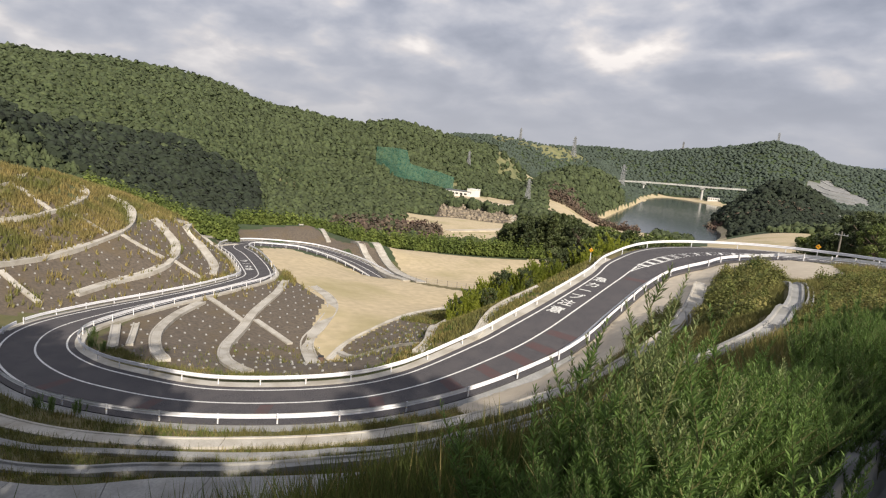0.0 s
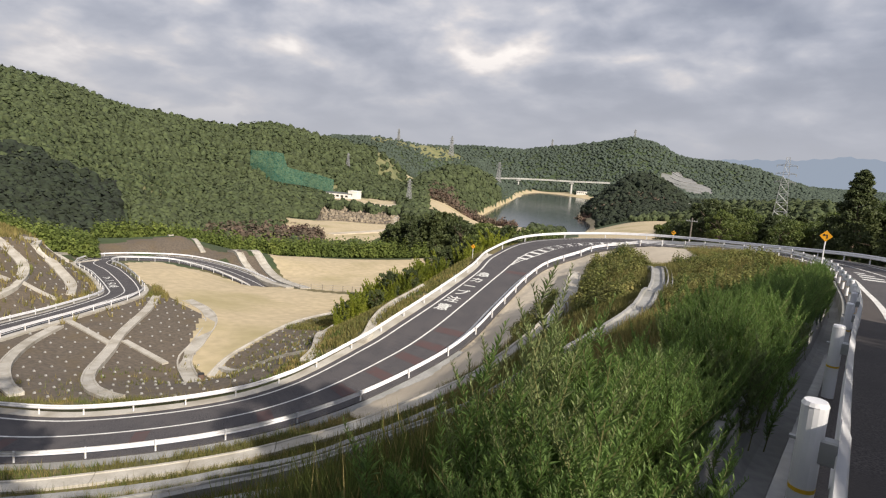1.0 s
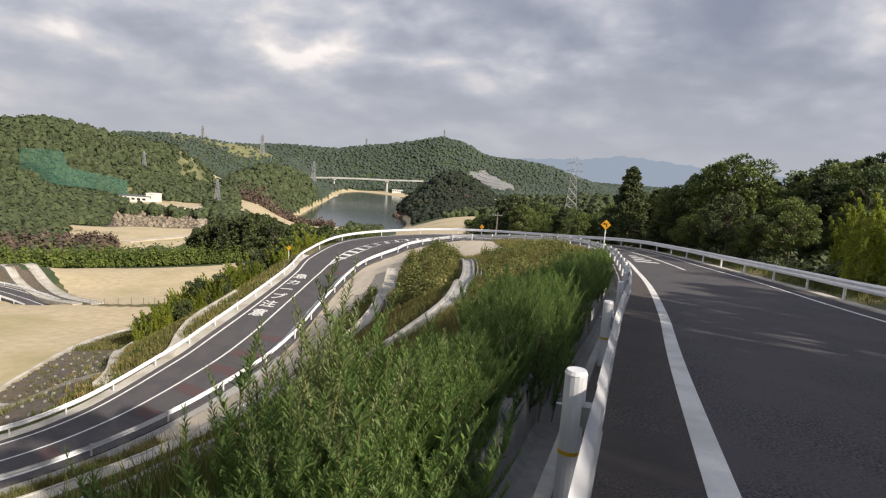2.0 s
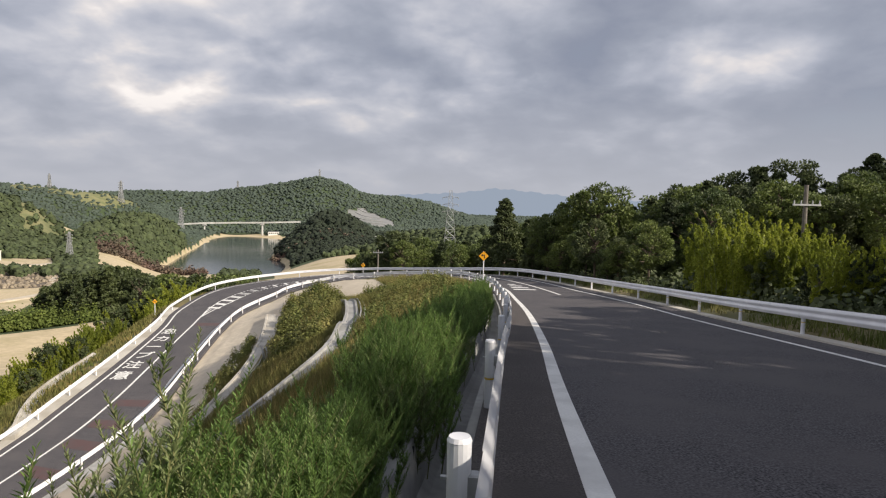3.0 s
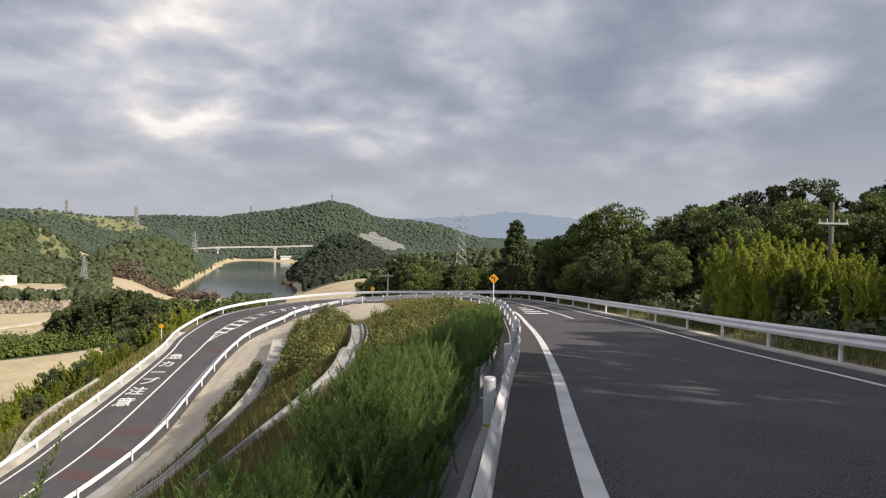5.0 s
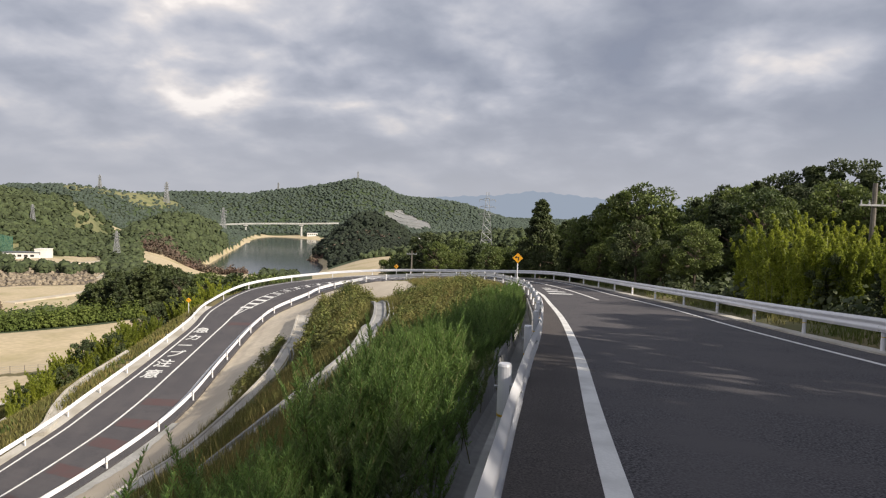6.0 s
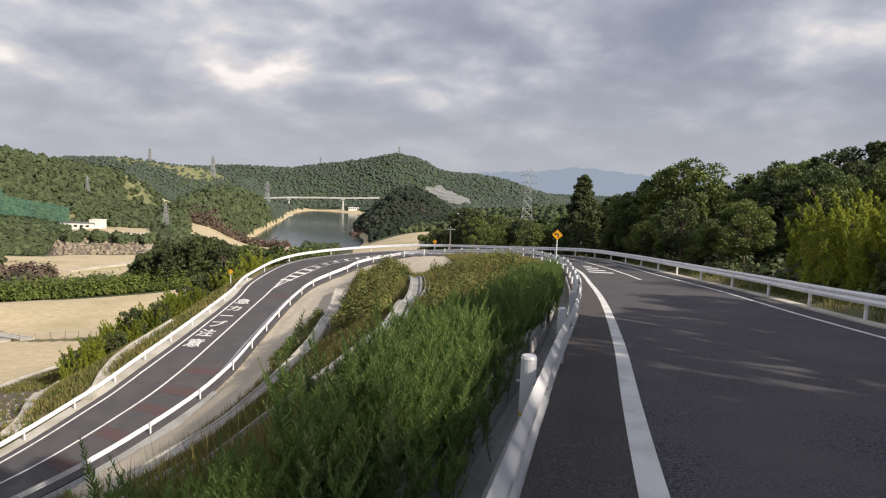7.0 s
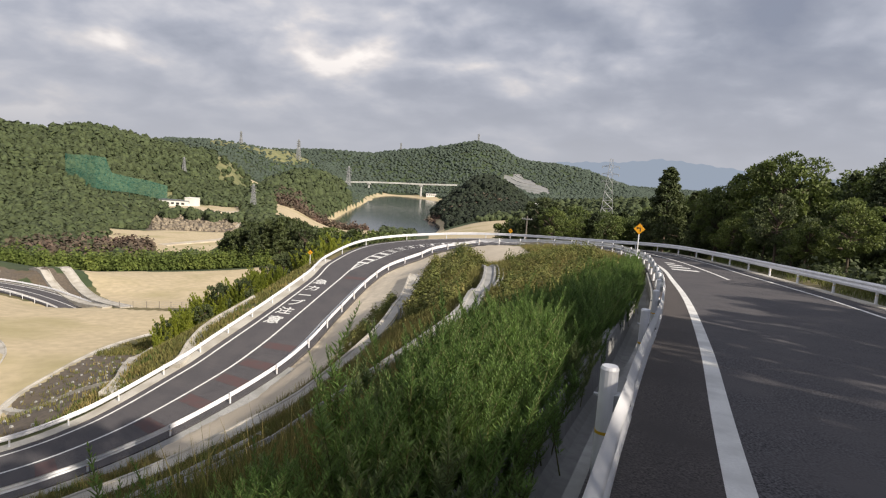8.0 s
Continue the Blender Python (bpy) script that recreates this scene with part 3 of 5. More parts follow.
def guardrail(label, s0, s1, side, first=0.0):
    """Posts every 4 m, a W-shaped beam on the road's side of them; side +1 is the left edge."""
    rail = thing("guardrail", label, "guardrail", "guardrails along the road")
    off = (lambda s: hw_left(s)) if side > 0 else (lambda s: -hw_right(s))
    prof = w_profile()
    m = len(prof)
    a = s0
    while a < s1 - 0.5:
        verts, faces = [], []
        for i, v in enumerate(np.linspace(a, min(a + 4.06, s1), 6)):
            for dx, dz in prof:
                p, _ = road_at(v, off(v) - side * (dx + (0.006 if i == 5 else 0.0)))
                verts.append((p[0], p[1], p[2] + dz + (-0.05 if side > 0 else 0.10)))
            if i:
                for k in range(m - 1):
                    faces.append(((i - 1) * m + k, i * m + k, i * m + k + 1, (i - 1) * m + k + 1))
        mesh_ob("beam", verts, faces, RAIL, rail, smooth=True)
        a += 4.0
    post = bracket = band = None
    k = s0 + first
    while k < s1:
        p, h = road_at(k, off(k) + side * 0.02)
        p[2] -= 0.05 if side > 0 else 0
        base = Matrix.Translation(Vector(p)) @ Matrix.Rotation(h - math.pi / 2, 4, "Z") @ Matrix.Rotation(0 if side > 0 else math.pi, 4, "Z")
        if post is None:
            bm = bmesh.new()
            rod(bm, (0, 0, -0.5), (0, 0, 0.81), 0.057, seg=16)
            bmesh.ops.create_cone(bm, cap_ends=True, segments=16, radius1=0.060, radius2=0.050, depth=0.02, matrix=Matrix.Translation((0, 0, 0.82)))
            post = part("post", bm, RAIL, rail, smooth=False)
            post.matrix_basis = base
            bm = bmesh.new()
            box(bm, (0.11, 0.07, 0.12), Matrix.Translation((0.075, 0, 0.60)), 0.008)
            rod(bm, (0.10, 0, 0.60), (0.15, 0, 0.60), 0.014, seg=6)
            rod(bm, (-0.085, 0, 0.63), (0.0, 0, 0.63), 0.012, seg=6)
            bracket = part("bracket", bm, GALV, rail)
            bracket.matrix_basis = base
            bm = bmesh.new()
            rod(bm, (0, 0, 0.385), (0, 0, 0.405), 0.0585, seg=16)
            band = part("band", bm, YELLOW, rail, "thin yellow reflective band")
            band.matrix_basis = base
        else:
            again(post, base, rail)
            again(bracket, base, rail)
            again(band, base, rail)
        k += 4.0
    return rail


S_P1 = near_s(4 - 0.3, -0.2) - 0.45
guardrail("white W-beam guardrail on round posts beside a concrete channel", S_P1 - 16, near_s(-70.8, 17.3) + 0, 1)
guardrail("white steel guardrail along the outside of the hairpin road", near_s(5.0, 11.0) - 0.6, near_s(-101, 60), -1, first=0.6)
guardrail("white guardrail along the lower hairpin road", near_s(-70.8, 17.3) + 1, S_END - 2, 1)
guardrail("white guardrail on the inside of the lowest bend", near_s(-104, 62), S_END - 2, -1)


# ---- concrete on the slopes: berm drains, ribs, kerbs ----
def polar(az, r):
    return EYE[0] - r * math.sin(radians(az)), EYE[1] + r * math.cos(radians(az))


def h1(x, y):
    return float(height(x, y)[0])


def drape(name, pts, wide, material, label, category="drain", lift=0.16, dish=0.0, group="", kind="", step=1.2):
    p = spline(pts, step) if len(pts) > 2 else np.array([np.array(pts[0]) + (np.array(pts[1]) - np.array(pts[0])) * t for t in np.linspace(0, 1, 12)])
    d = np.gradient(p, axis=0)
    d /= np.linalg.norm(d, axis=1)[:, None]
    nrm = np.stack([-d[:, 1], d[:, 0]], 1)
    lip = min(0.16, wide * 0.2)
    sect = [(-wide / 2, -0.5), (-wide / 2, lift), (-wide / 2 + lip, lift), (-wide / 2 + lip * 1.3, lift - dish), (wide / 2 - lip * 1.3, lift - dish),
            (wide / 2 - lip, lift), (wide / 2, lift), (wide / 2, -0.5)]
    z = height(p[:, 0], p[:, 1])
    wide_z = np.convolve(np.pad(z, 5, mode="reflect", reflect_type="odd"), np.ones(11) / 11, mode="valid") if len(z) > 12 else z
    z = np.maximum(wide_z, z - 0.08)
    top = thing(name, label, category, group, (p[0, 0], p[0, 1], z[0]), kind)
    o0 = Vector(top.location)
    m = len(sect)
    run = max(3, int(round(5.0 / max(0.4, float(np.linalg.norm(p[1] - p[0]))))))
    for a in range(0, len(p) - 1, run):
        b = min(a + run, len(p) - 1)
        verts, faces = [], []
        for i in range(a, b + 1):
            pull = d[i] * (0.02 if i == a else -0.02 if i == b else 0.0)
            for o, dz in sect:
                verts.append((p[i, 0] + pull[0] + nrm[i, 0] * o - o0.x, p[i, 1] + pull[1] + nrm[i, 1] * o - o0.y, z[i] + dz - o0.z))
            if i > a:
                k0 = (i - a - 1) * m
                faces += [(k0 + k, k0 + k + 1, k0 + m + k + 1, k0 + m + k) for k in range(m - 1)]
        faces += [tuple(range(m)), tuple(range(len(verts) - 1, len(verts) - 1 - m, -1))]
        mesh_ob("slab", verts, faces, material, top)
    return top


BERM_A = [(-56, 4), (-45.1, 7.8), (-37.8, 12.2), (-31.5, 17.5), (-24.7, 23.0), (-19.8, 27.2), (-15.6, 31.5), (-14.2, 36.5), (-14.6, 42.5), (-17.6, 54.0), (-19.3, 60.5)]
BERM_B = [(-52, 3), (-41.7, 6.3), (-35.4, 11.2), (-25.8, 18.4), (-19.2, 21.4), (-14.8, 24.0)]
BERM_C = [(-48, 1), (-36.9, 5.2), (-31.7, 10.8), (-24.9, 16.2), (-17.5, 19.0), (-10, 21.0), (-6.4, 25.0), (-6.2, 31.0), (-7.8, 42.0), (-10.4, 54.0)]
BERM_D = [(-42, -2), (-32.7, 4.2), (-28.0, 10.0), (-21.1, 14.0), (-13.6, 14.4), (-8, 13.0)]
G_BERM = "concrete berm drains stepping down the slope"
drape("berm_drain", BERM_A, 1.3, CONCRETE, "pale concrete berm drain curving round the grassy slope", lift=0.2, dish=0.06, group=G_BERM)
drape("berm_drain", BERM_B, 0.6, CONCRETE_OLD, "thin weathered concrete step along the slope", lift=0.2, group=G_BERM)
drape("berm_drain", BERM_C, 0.9, CONCRETE_OLD, "weathered concrete berm drain with open channel", lift=0.34, dish=0.12, group=G_BERM)
drape("berm_drain", BERM_D, 2.2, CONCRETE_OLD, "broad grey concrete berm below the upper road", lift=0.2, group=G_BERM)

# gutter in the grass beside each berm drain
drape("gutter", [(-18.9, 56.5), (-16.3, 47.0), (-13.4, 39.0), (-13.3, 35.0)], 0.35, CONCRETE_OLD, "narrow dark concrete gutter beside the drain", lift=0.26, dish=0.2)
drape("gutter", [(-9.6, 53.0), (-7.0, 42.0), (-5.4, 31.0)], 0.35, CONCRETE_OLD, "narrow dark concrete gutter beside the drain", lift=0.26, dish=0.2)

G_CUT = "concrete drains on the terraced cutting"
for pts, w in (
        ([(-110.5, 21.0), (-114.6, 25.5), (-119.5, 28.2)], 1.2),
        ([(-102.2, 18.5), (-104.3, 24.7), (-109.8, 31.8), (-115.1, 35.4), (-119.2, 35.7)], 1.5),
        ([(-87.2, 12.9), (-93.3, 23.0), (-97.2, 29.2), (-103.7, 36.8), (-114.8, 43.1), (-119.3, 43.3), (-121.5, 41.4)], 1.5),
        ([(-83.5, 23.3), (-87.6, 29.5), (-90.3, 35.3), (-94.2, 40.4), (-102.4, 45.4), (-110.2, 46.7), (-118.2, 46.9)], 1.5),
        ([(-92.5, 46.8), (-99.3, 50.7), (-107.3, 52.2), (-111.0, 51.2), (-117.8, 54.5), (-126.0, 59.3)], 1.6),
        ([(-127.5, 48.0), (-122.5, 52), (-126.5, 59.3)], 1.0),
        ([(-124, 63.5), (-131, 64.3), (-136.8, 70), (-139.5, 78)], 1.3)):
    drape("berm_drain", pts, w, CONCRETE, "pale concrete berm drain on the terraced cutting", lift=0.25, dish=0.08, group=G_CUT)
for a, b in (((-113.1, 24.0), (-106.4, 27.6)), ((-106.8, 30.2), (-101.4, 33.8)), ((-101.9, 36.4), (-94.8, 39.8)), ((-94.5, 41.3), (-89.8, 44.1)),
             ((-87.7, 16.6), (-80.6, 18.6)), ((-128, 61), (-130.6, 74)), ((-79.4, 39.1), (-68.2, 38.1)), ((-68.3, 40.0), (-59.4, 39.2)), ((-53.6, 42.2), (-36.6, 37.2))):
    drape("slope_rib", [a, b], 0.75, CONCRETE, "straight pale concrete downpipe channel on the slope", lift=0.22, group="straight drains down the slopes")
for pts, w in (
        ([(-87.5, 58.0), (-79.2, 50.5), (-71.1, 41.5), (-66.2, 36.9), (-59.3, 30.6), (-53.0, 26.8), (-48.5, 25.2), (-45.2, 24.6)], 1.2),
        ([(-77.0, 37.0), (-72.0, 31.0), (-65.7, 25.9), (-58.7, 22.6), (-53.8, 21.2)], 1.2),
        ([(-35.5, 56.0), (-34.7, 47.4), (-32.9, 42.2), (-31.8, 40.0), (-31.5, 38.4)], 0.9),
        ([(-53.2, 66.0), (-50.5, 59.0), (-43.4, 47.3), (-38.3, 40.8), (-35.6, 37.4), (-34.4, 34.6)], 1.0)):
    drape("berm_drain", pts, w, CONCRETE, "pale curved concrete drain on the lower bank", lift=0.3, dish=0.08, group="concrete drains on the lower bank")
drape("slope_rib", [(-69.5, 23.0), (-60.5, 19.2)], 1.0, CONCRETE, "short pale concrete chute beside the hairpin", lift=0.3, dish=0.1)
drape("slope_rib", [(-69.5, 25.2), (-61.0, 21.0)], 0.7, CONCRETE, "short pale concrete chute beside the hairpin", lift=0.3, dish=0.1)
drape("paved_edge", [(-84, 61.0), (-76.5, 58.5), (-69.5, 53.9), (-63.0, 46.5), (-59.1, 41.5), (-51.0, 36.5)], 1.7, CONCRETE, "stone-paved drain along the edge of the sand", lift=0.12, dish=0.08)
drape("paved_edge", [(-52.8, 40.4), (-55.2, 45.0), (-57.2, 51.4), (-61.0, 62.9), (-63.2, 75.0)], 1.5, CONCRETE, "stone-paved drain along the edge of the sand", lift=0.12, dish=0.08)
for a, b, w in (((-124, 105), (-88.0, 89.2), 1.7), ((-119.5, 108), (-84.8, 90.4), 2.2), ((-141, 106.5), (-129, 100.5), 1.2), ((-146, 103), (-141, 100), 1.2)):
    drape("spillway", [a, b], w, CONCRETE, "straight pale concrete spillway down the bank", lift=0.35, dish=0.12, group="spillways down the far bank")


for pts, w in (([(-395, 470), (-378, 497), (-355, 515), (-330, 520)], 9), ([(-303, 376), (-292, 420), (-306, 470), (-343, 504)], 10), ([(-182, 214), (-180, 262), (-204, 300), (-232, 350)], 5)):
    drape("works_road", pts, w, SHOTCRETE, "pale unpaved works road through the earthworks", "track", lift=0.5, step=6.0, kind="structure")
for k in range(5):
    r = 1440 + 50 * k
    drape("quarry_berm", [polar(9.4 - 0.1 * k, r + 40), polar(8.2, r + 10), polar(6.2 + 0.2 * k, r)], 5.0, CONCRETE_OLD, "grey berm across the quarry terraces", "berm", lift=1.5, step=12.0, group="berms of the quarry terraces")


# apron kerb below the rail of the road under the slope
def edge_kerb(name, s0, s1, side, a, b, lift, material, label):
    off = hw_left if side > 0 else hw_right
    o = strip(name, s0, s1, lambda s: side * (off(s) + max(a, b)), lambda s: side * (off(s) + min(a, b)), material, lift)
    if side < 0:
        o.data.flip_normals()
    k = o.modifiers.new("thickness", "SOLIDIFY")
    k.thickness, k.offset = 0.3, -1
    return tagged(o, label, "kerb", kind="structure")


edge_kerb("kerb_lower", near_s(-27, 41), near_s(-70, 17), 1, 0.2, 1.7, -0.02, CONCRETE_OLD, "grey concrete verge outside the guardrail")
edge_kerb("kerb_right", 6, near_s(-20, 80), -1, -0.36, 0.15, 0.05, CONCRETE, "pale concrete kerb under the guardrail")
edge_kerb("kerb_inner", near_s(-29.3, 69), near_s(-100, 60), -1, -0.36, 0.55, 0.03, CONCRETE, "pale concrete kerb under the guardrail")
edge_kerb("kerb_far", near_s(-70, 17), S_END, 1, -0.13, 0.6, 0.03, CONCRETE, "pale concrete kerb under the guardrail")


# ---- U-shaped concrete channel beside the upper road ----
def channel():
    s = np.arange(2, near_s(6, 33), 1.0)
    sect = [(0.09, -0.30), (0.10, -0.03), (0.20, -0.03), (0.22, -0.50), (0.30, -0.56), (0.50, -0.55), (0.58, -0.48), (0.62, -0.10), (0.64, 0.0), (0.78, 0.01), (0.80, -1.2)]
    verts, faces = [], []
    m = len(sect)
    for i, v in enumerate(s):
        for o, dz in sect:
            p, _ = road_at(v, hw_left(v) + o)
            verts.append((p[0], p[1], p[2] + dz))
        if i:
            faces += [((i - 1) * m + k, (i - 1) * m + k + 1, i * m + k + 1, i * m + k) for k in range(m - 1)]
    top = thing("channel", "weathered grey concrete drainage channel behind the guardrail", "channel", kind="structure")
    mesh_ob("trough", verts, faces, CONCRETE_OLD, top)
    bm = bmesh.new()
    box(bm, (1.2, 0.006, 0.5), Matrix.Translation((0, 0, -0.01)))
    j = None
    for v in np.arange(4, near_s(6, 33), 2.0):
        p, h = road_at(v, hw_left(v) + 0.68)
        m4 = Matrix.Translation((p[0], p[1], p[2] - 0.27)) @ Matrix.Rotation(h - math.pi / 2, 4, "Z") @ Matrix.Diagonal((0.11, 1, 1, 1))
        if j is None:
            j = part("joint", bm, BLACK, top)
            j.matrix_basis = m4
        else:
            again(j, m4, top)


channel()


# ---- writing and hatching on the road ----
def painted_text(word, s, side, size, stretch, turn=1):
    cu = bpy.data.curves.new("marking_text", "FONT")
    cu.offset = 0.018
    cu.body, cu.size, cu.align_x, cu.align_y, cu.resolution_u = word, 1.0, "CENTER", "CENTER", 2
    tmp = new("marking_text", cu)
    bpy.context.view_layer.update()
    me = bpy.data.meshes.new_from_object(tmp.evaluated_get(bpy.context.evaluated_depsgraph_get()))
    bpy.data.objects.remove(tmp)
    p, h = road_at(s, side)
    p2, _ = road_at(s + 2, side)
    pitch = math.atan2(p2[2] - p[2], 2.0)
    ob = new("road_lettering", me)
    me.materials.append(PAINT)
    ob.parent = road
    ob.matrix_basis = Matrix.Translation((p[0], p[1], p[2] + 0.03)) @ Matrix.Rotation(h + turn * math.pi / 2, 4, "Z") @ Matrix.Rotation(-turn * pitch, 4, "X") @ Matrix.Diagonal((size, size * stretch, 1, 1))
    return ob


S_T0, S_T1 = near_s(-28.6, 60.0), near_s(-27.3, 48.2)
for i, ch in enumerate("急カーブ注意"):
    painted_text(ch, S_T0 + (S_T1 - S_T0) * i / 5, -1.55, 1.6, 1.15)
for i, ch in enumerate("急カーブ"):
    painted_text(ch, near_s(-100, 60) + i * 3.0, 1.3, 1.7, 1.3, -1)
for i in range(4):
    strip("worn_marking", near_s(6, 37) + 2.2 * i, near_s(6, 37) + 2.2 * i + 0.9, 2.2 - 0.2 * i, 0.7 + 0.1 * i, PAINT, 0.009, road, step=0.3)
# hatched island round the bend, red bars before it
S_H0, S_H1 = near_s(-28.8, 66), near_s(-9, 78)
for k in (0.55, -0.55):
    strip("hatch_border", S_H1, S_H0, lambda s: 0.1 + k * min(1, (S_H0 - s) / 6) * 1.5 + 0.08, lambda s: 0.1 + k * min(1, (S_H0 - s) / 6) * 1.5 - 0.08, PAINT, 0.010, road)
s = S_H1 + 1
while s < S_H0 - 3:
    strip("hatch_bar", s, s + 0.55, 0.85, -0.65, PAINT, 0.010, road, step=0.25)
    s += 1.55
for x, y in ((-25.4, 44.1), (-25.8, 41.0), (-26.7, 38.2), (-26.6, 35.2), (-27.8, 32.3), (-28.1, 63.7), (-31, 27.5), (-36, 21), (-44, 15.5), (-53, 12)):
    v = near_s(x, y)
    strip("red_bar", v, v + 1.0, hw_left(v) - 1.0, 0.3, RED_PAINT, 0.007, road, step=0.25)


# ---- signs and poles ----
def curve_sign(label, x, y, tall, plate):
    g = h1(x, y)
    t = thing("road_sign", label, "road sign", "yellow road signs", (x, y, g))
    bm = bmesh.new()
    rod(bm, (0, 0, -0.4), (0, 0, tall), 0.038, seg=10)
    rod(bm, (0, 0, tall), (0, 0, tall + 0.03), 0.042, 0.02, seg=10)
    part("pole", bm, RAIL, t)
    bm = bmesh.new()
    box(bm, (plate, 0.02, plate), pose(0, -0.055, tall - plate * 0.62, 0, 45, 0), 0.004)
    face = part("plate", bm, ORANGE, t)
    bm = bmesh.new()
    box(bm, (plate * 0.12, 0.012, plate * 0.42), pose(plate * 0.12, -0.071, tall - plate * 0.72))
    box(bm, (plate * 0.34, 0.012, plate * 0.12), pose(-plate * 0.02, -0.071, tall - plate * 0.5))
    box(bm, (plate * 0.22, 0.012, plate * 0.22), pose(-plate * 0.22, -0.071, tall - plate * 0.5, 0, 45, 0))
    part("arrow", bm, BLACK, face)
    return t


curve_sign("diamond yellow curve sign on a white pole by the guardrail", 1.95, 40.5, 2.45, 0.5)
m = curve_sign("small yellow marker sign on a white pole outside the bend", -35.4, 67.5, 2.1, 0.42)
m.rotation_euler.z = radians(20)
o = curve_sign("orange warning sign on an orange post by the far rail", -13.8, 88.5, 2.0, 0.5)


def utility_pole(label, x, y, top, arms, thick=0.15, base=None):
    g = h1(x, y) if base is None else base
    t = thing("utility_pole", label, "utility pole", "utility poles", (x, y, g))
    hgt = top - g
    bm = bmesh.new()
    rod(bm, (0, 0, -0.5), (0, 0, hgt), thick, thick * 0.65, seg=10)
    part("pole", bm, WOOD_POLE, t)
    for dz, w in arms:
        bm = bmesh.new()
        box(bm, (w, 0.09, 0.09), Matrix.Translation((0, -0.12, hgt - dz)), 0.01)
        a = part("crossarm", bm, WOOD_POLE if hgt > 9 else GALV, t)
        for k in (-0.45, -0.2, 0.2, 0.45):
            bm = bmesh.new()
            rod(bm, (k * w, -0.12, hgt - dz + 0.04), (k * w, -0.12, hgt - dz + 0.24), 0.04, 0.02, seg=8)
            part("insulator", bm, GALV, a)
    return t


for az, r, el, arms, lab in ((7.3, 95, -3.96, ((0.5, 1.6),), "slim grey utility pole with one crossarm among trees"),
                             (-17.2, 62, -0.7, ((0.9, 2.0), (1.9, 1.6)), "grey utility pole with crossarms among broadleaf trees"),
                             (-30.6, 34, 3.1, ((1.0, 1.4),), "dark utility pole in front of bamboo"),
                             (-9.0, 75, -1.9, ((0.6, 1.6), (1.3, 1.2)), "grey utility pole behind a round tree")):
    x, y = polar(az, r)
    utility_pole(lab, x, y, 2.1 + r * math.tan(radians(el)), arms)


def pylon(label, az, r, el):
    x, y = polar(az, r)
    g = h1(x, y)
    H = 2.1 + r * math.tan(radians(el)) - g
    t = thing("pylon", label, "pylon", "lattice pylons", (x, y, g))
    w = lambda v: H * (0.085 * (1 - v) ** 1.1 + 0.018)
    thick = max(0.12, r * 0.00042)
    levels = np.linspace(0, 1, 10)
    bm = bmesh.new()
    for a, b in zip(levels[:-1], levels[1:]):
        for sx, sy in ((1, 1), (-1, 1), (-1, -1), (1, -1)):
            rod(bm, (sx * w(a), sy * w(a), a * H), (sx * w(b), sy * w(b), b * H), thick, seg=4)
    part("legs", bm, PYLON, t)
    bm = bmesh.new()
    for a, b in zip(levels[:-1], levels[1:]):
        for (s0, s1) in (((1, 1), (-1, 1)), ((-1, 1), (-1, -1)), ((-1, -1), (1, -1)), ((1, -1), (1, 1))):
            rod(bm, (s0[0] * w(a), s0[1] * w(a), a * H), (s1[0] * w(b), s1[1] * w(b), b * H), thick * 0.6, seg=3)
            rod(bm, (s1[0] * w(a), s1[1] * w(a), a * H), (s0[0] * w(b), s0[1] * w(b), b * H), thick * 0.6, seg=3)
            rod(bm, (s0[0] * w(b), s0[1] * w(b), b * H), (s1[0] * w(b), s1[1] * w(b), b * H), thick * 0.5, seg=3)
    part("bracing", bm, PYLON, t)
    for v in (0.70, 0.80, 0.90):
        bm = bmesh.new()
        q = H * 0.11
        for sgn in (-1, 1):
            rod(bm, (0, 0, v * H + 0.02 * H), (sgn * q, 0, v * H), thick * 0.7, seg=4)
            rod(bm, (0, 0, v * H - 0.01 * H), (sgn * q, 0, v * H), thick * 0.7, seg=4)
            rod(bm, (sgn * q, 0, v * H), (sgn * q, 0, v * H - 0.03 * H), thick, seg=4)
        part("crossarm", bm, PYLON, t)
    return t


pylon("tall grey steel lattice pylon rising behind roadside trees", 0.26, 500, 1.7)
pylon("steel lattice pylon on the wooded hillside", 38.6, 800, -0.55)
pylon("steel lattice pylon beside the earthworks", 32.8, 560, -2.6)
pylon("steel lattice pylon beside the reservoir bridge", 24.4, 1250, -0.45)
pylon("slim far pylon on the ridge", 34.0, 1300, 2.0)
pylon("slim far pylon on the ridge", 29.0, 1350, 1.65)
pylon("slim far pylon on the ridge", 19.7, 1950, 2.0)
pylon("slim transmitter mast on the hilltop", 12.5, 1950, 3.3)


# ---- reservoir, bridge, far buildings, practice net ----
def water():
    verts = [(*polar(a, r), -74.0) for a, r in ((31, 600), (8, 600), (8, 1900), (31, 1900))]
    tagged(mesh_ob("water", verts, [(0, 1, 2, 3)], WATER), "still grey-blue reservoir water below the hills", "water", kind="structure")


water()


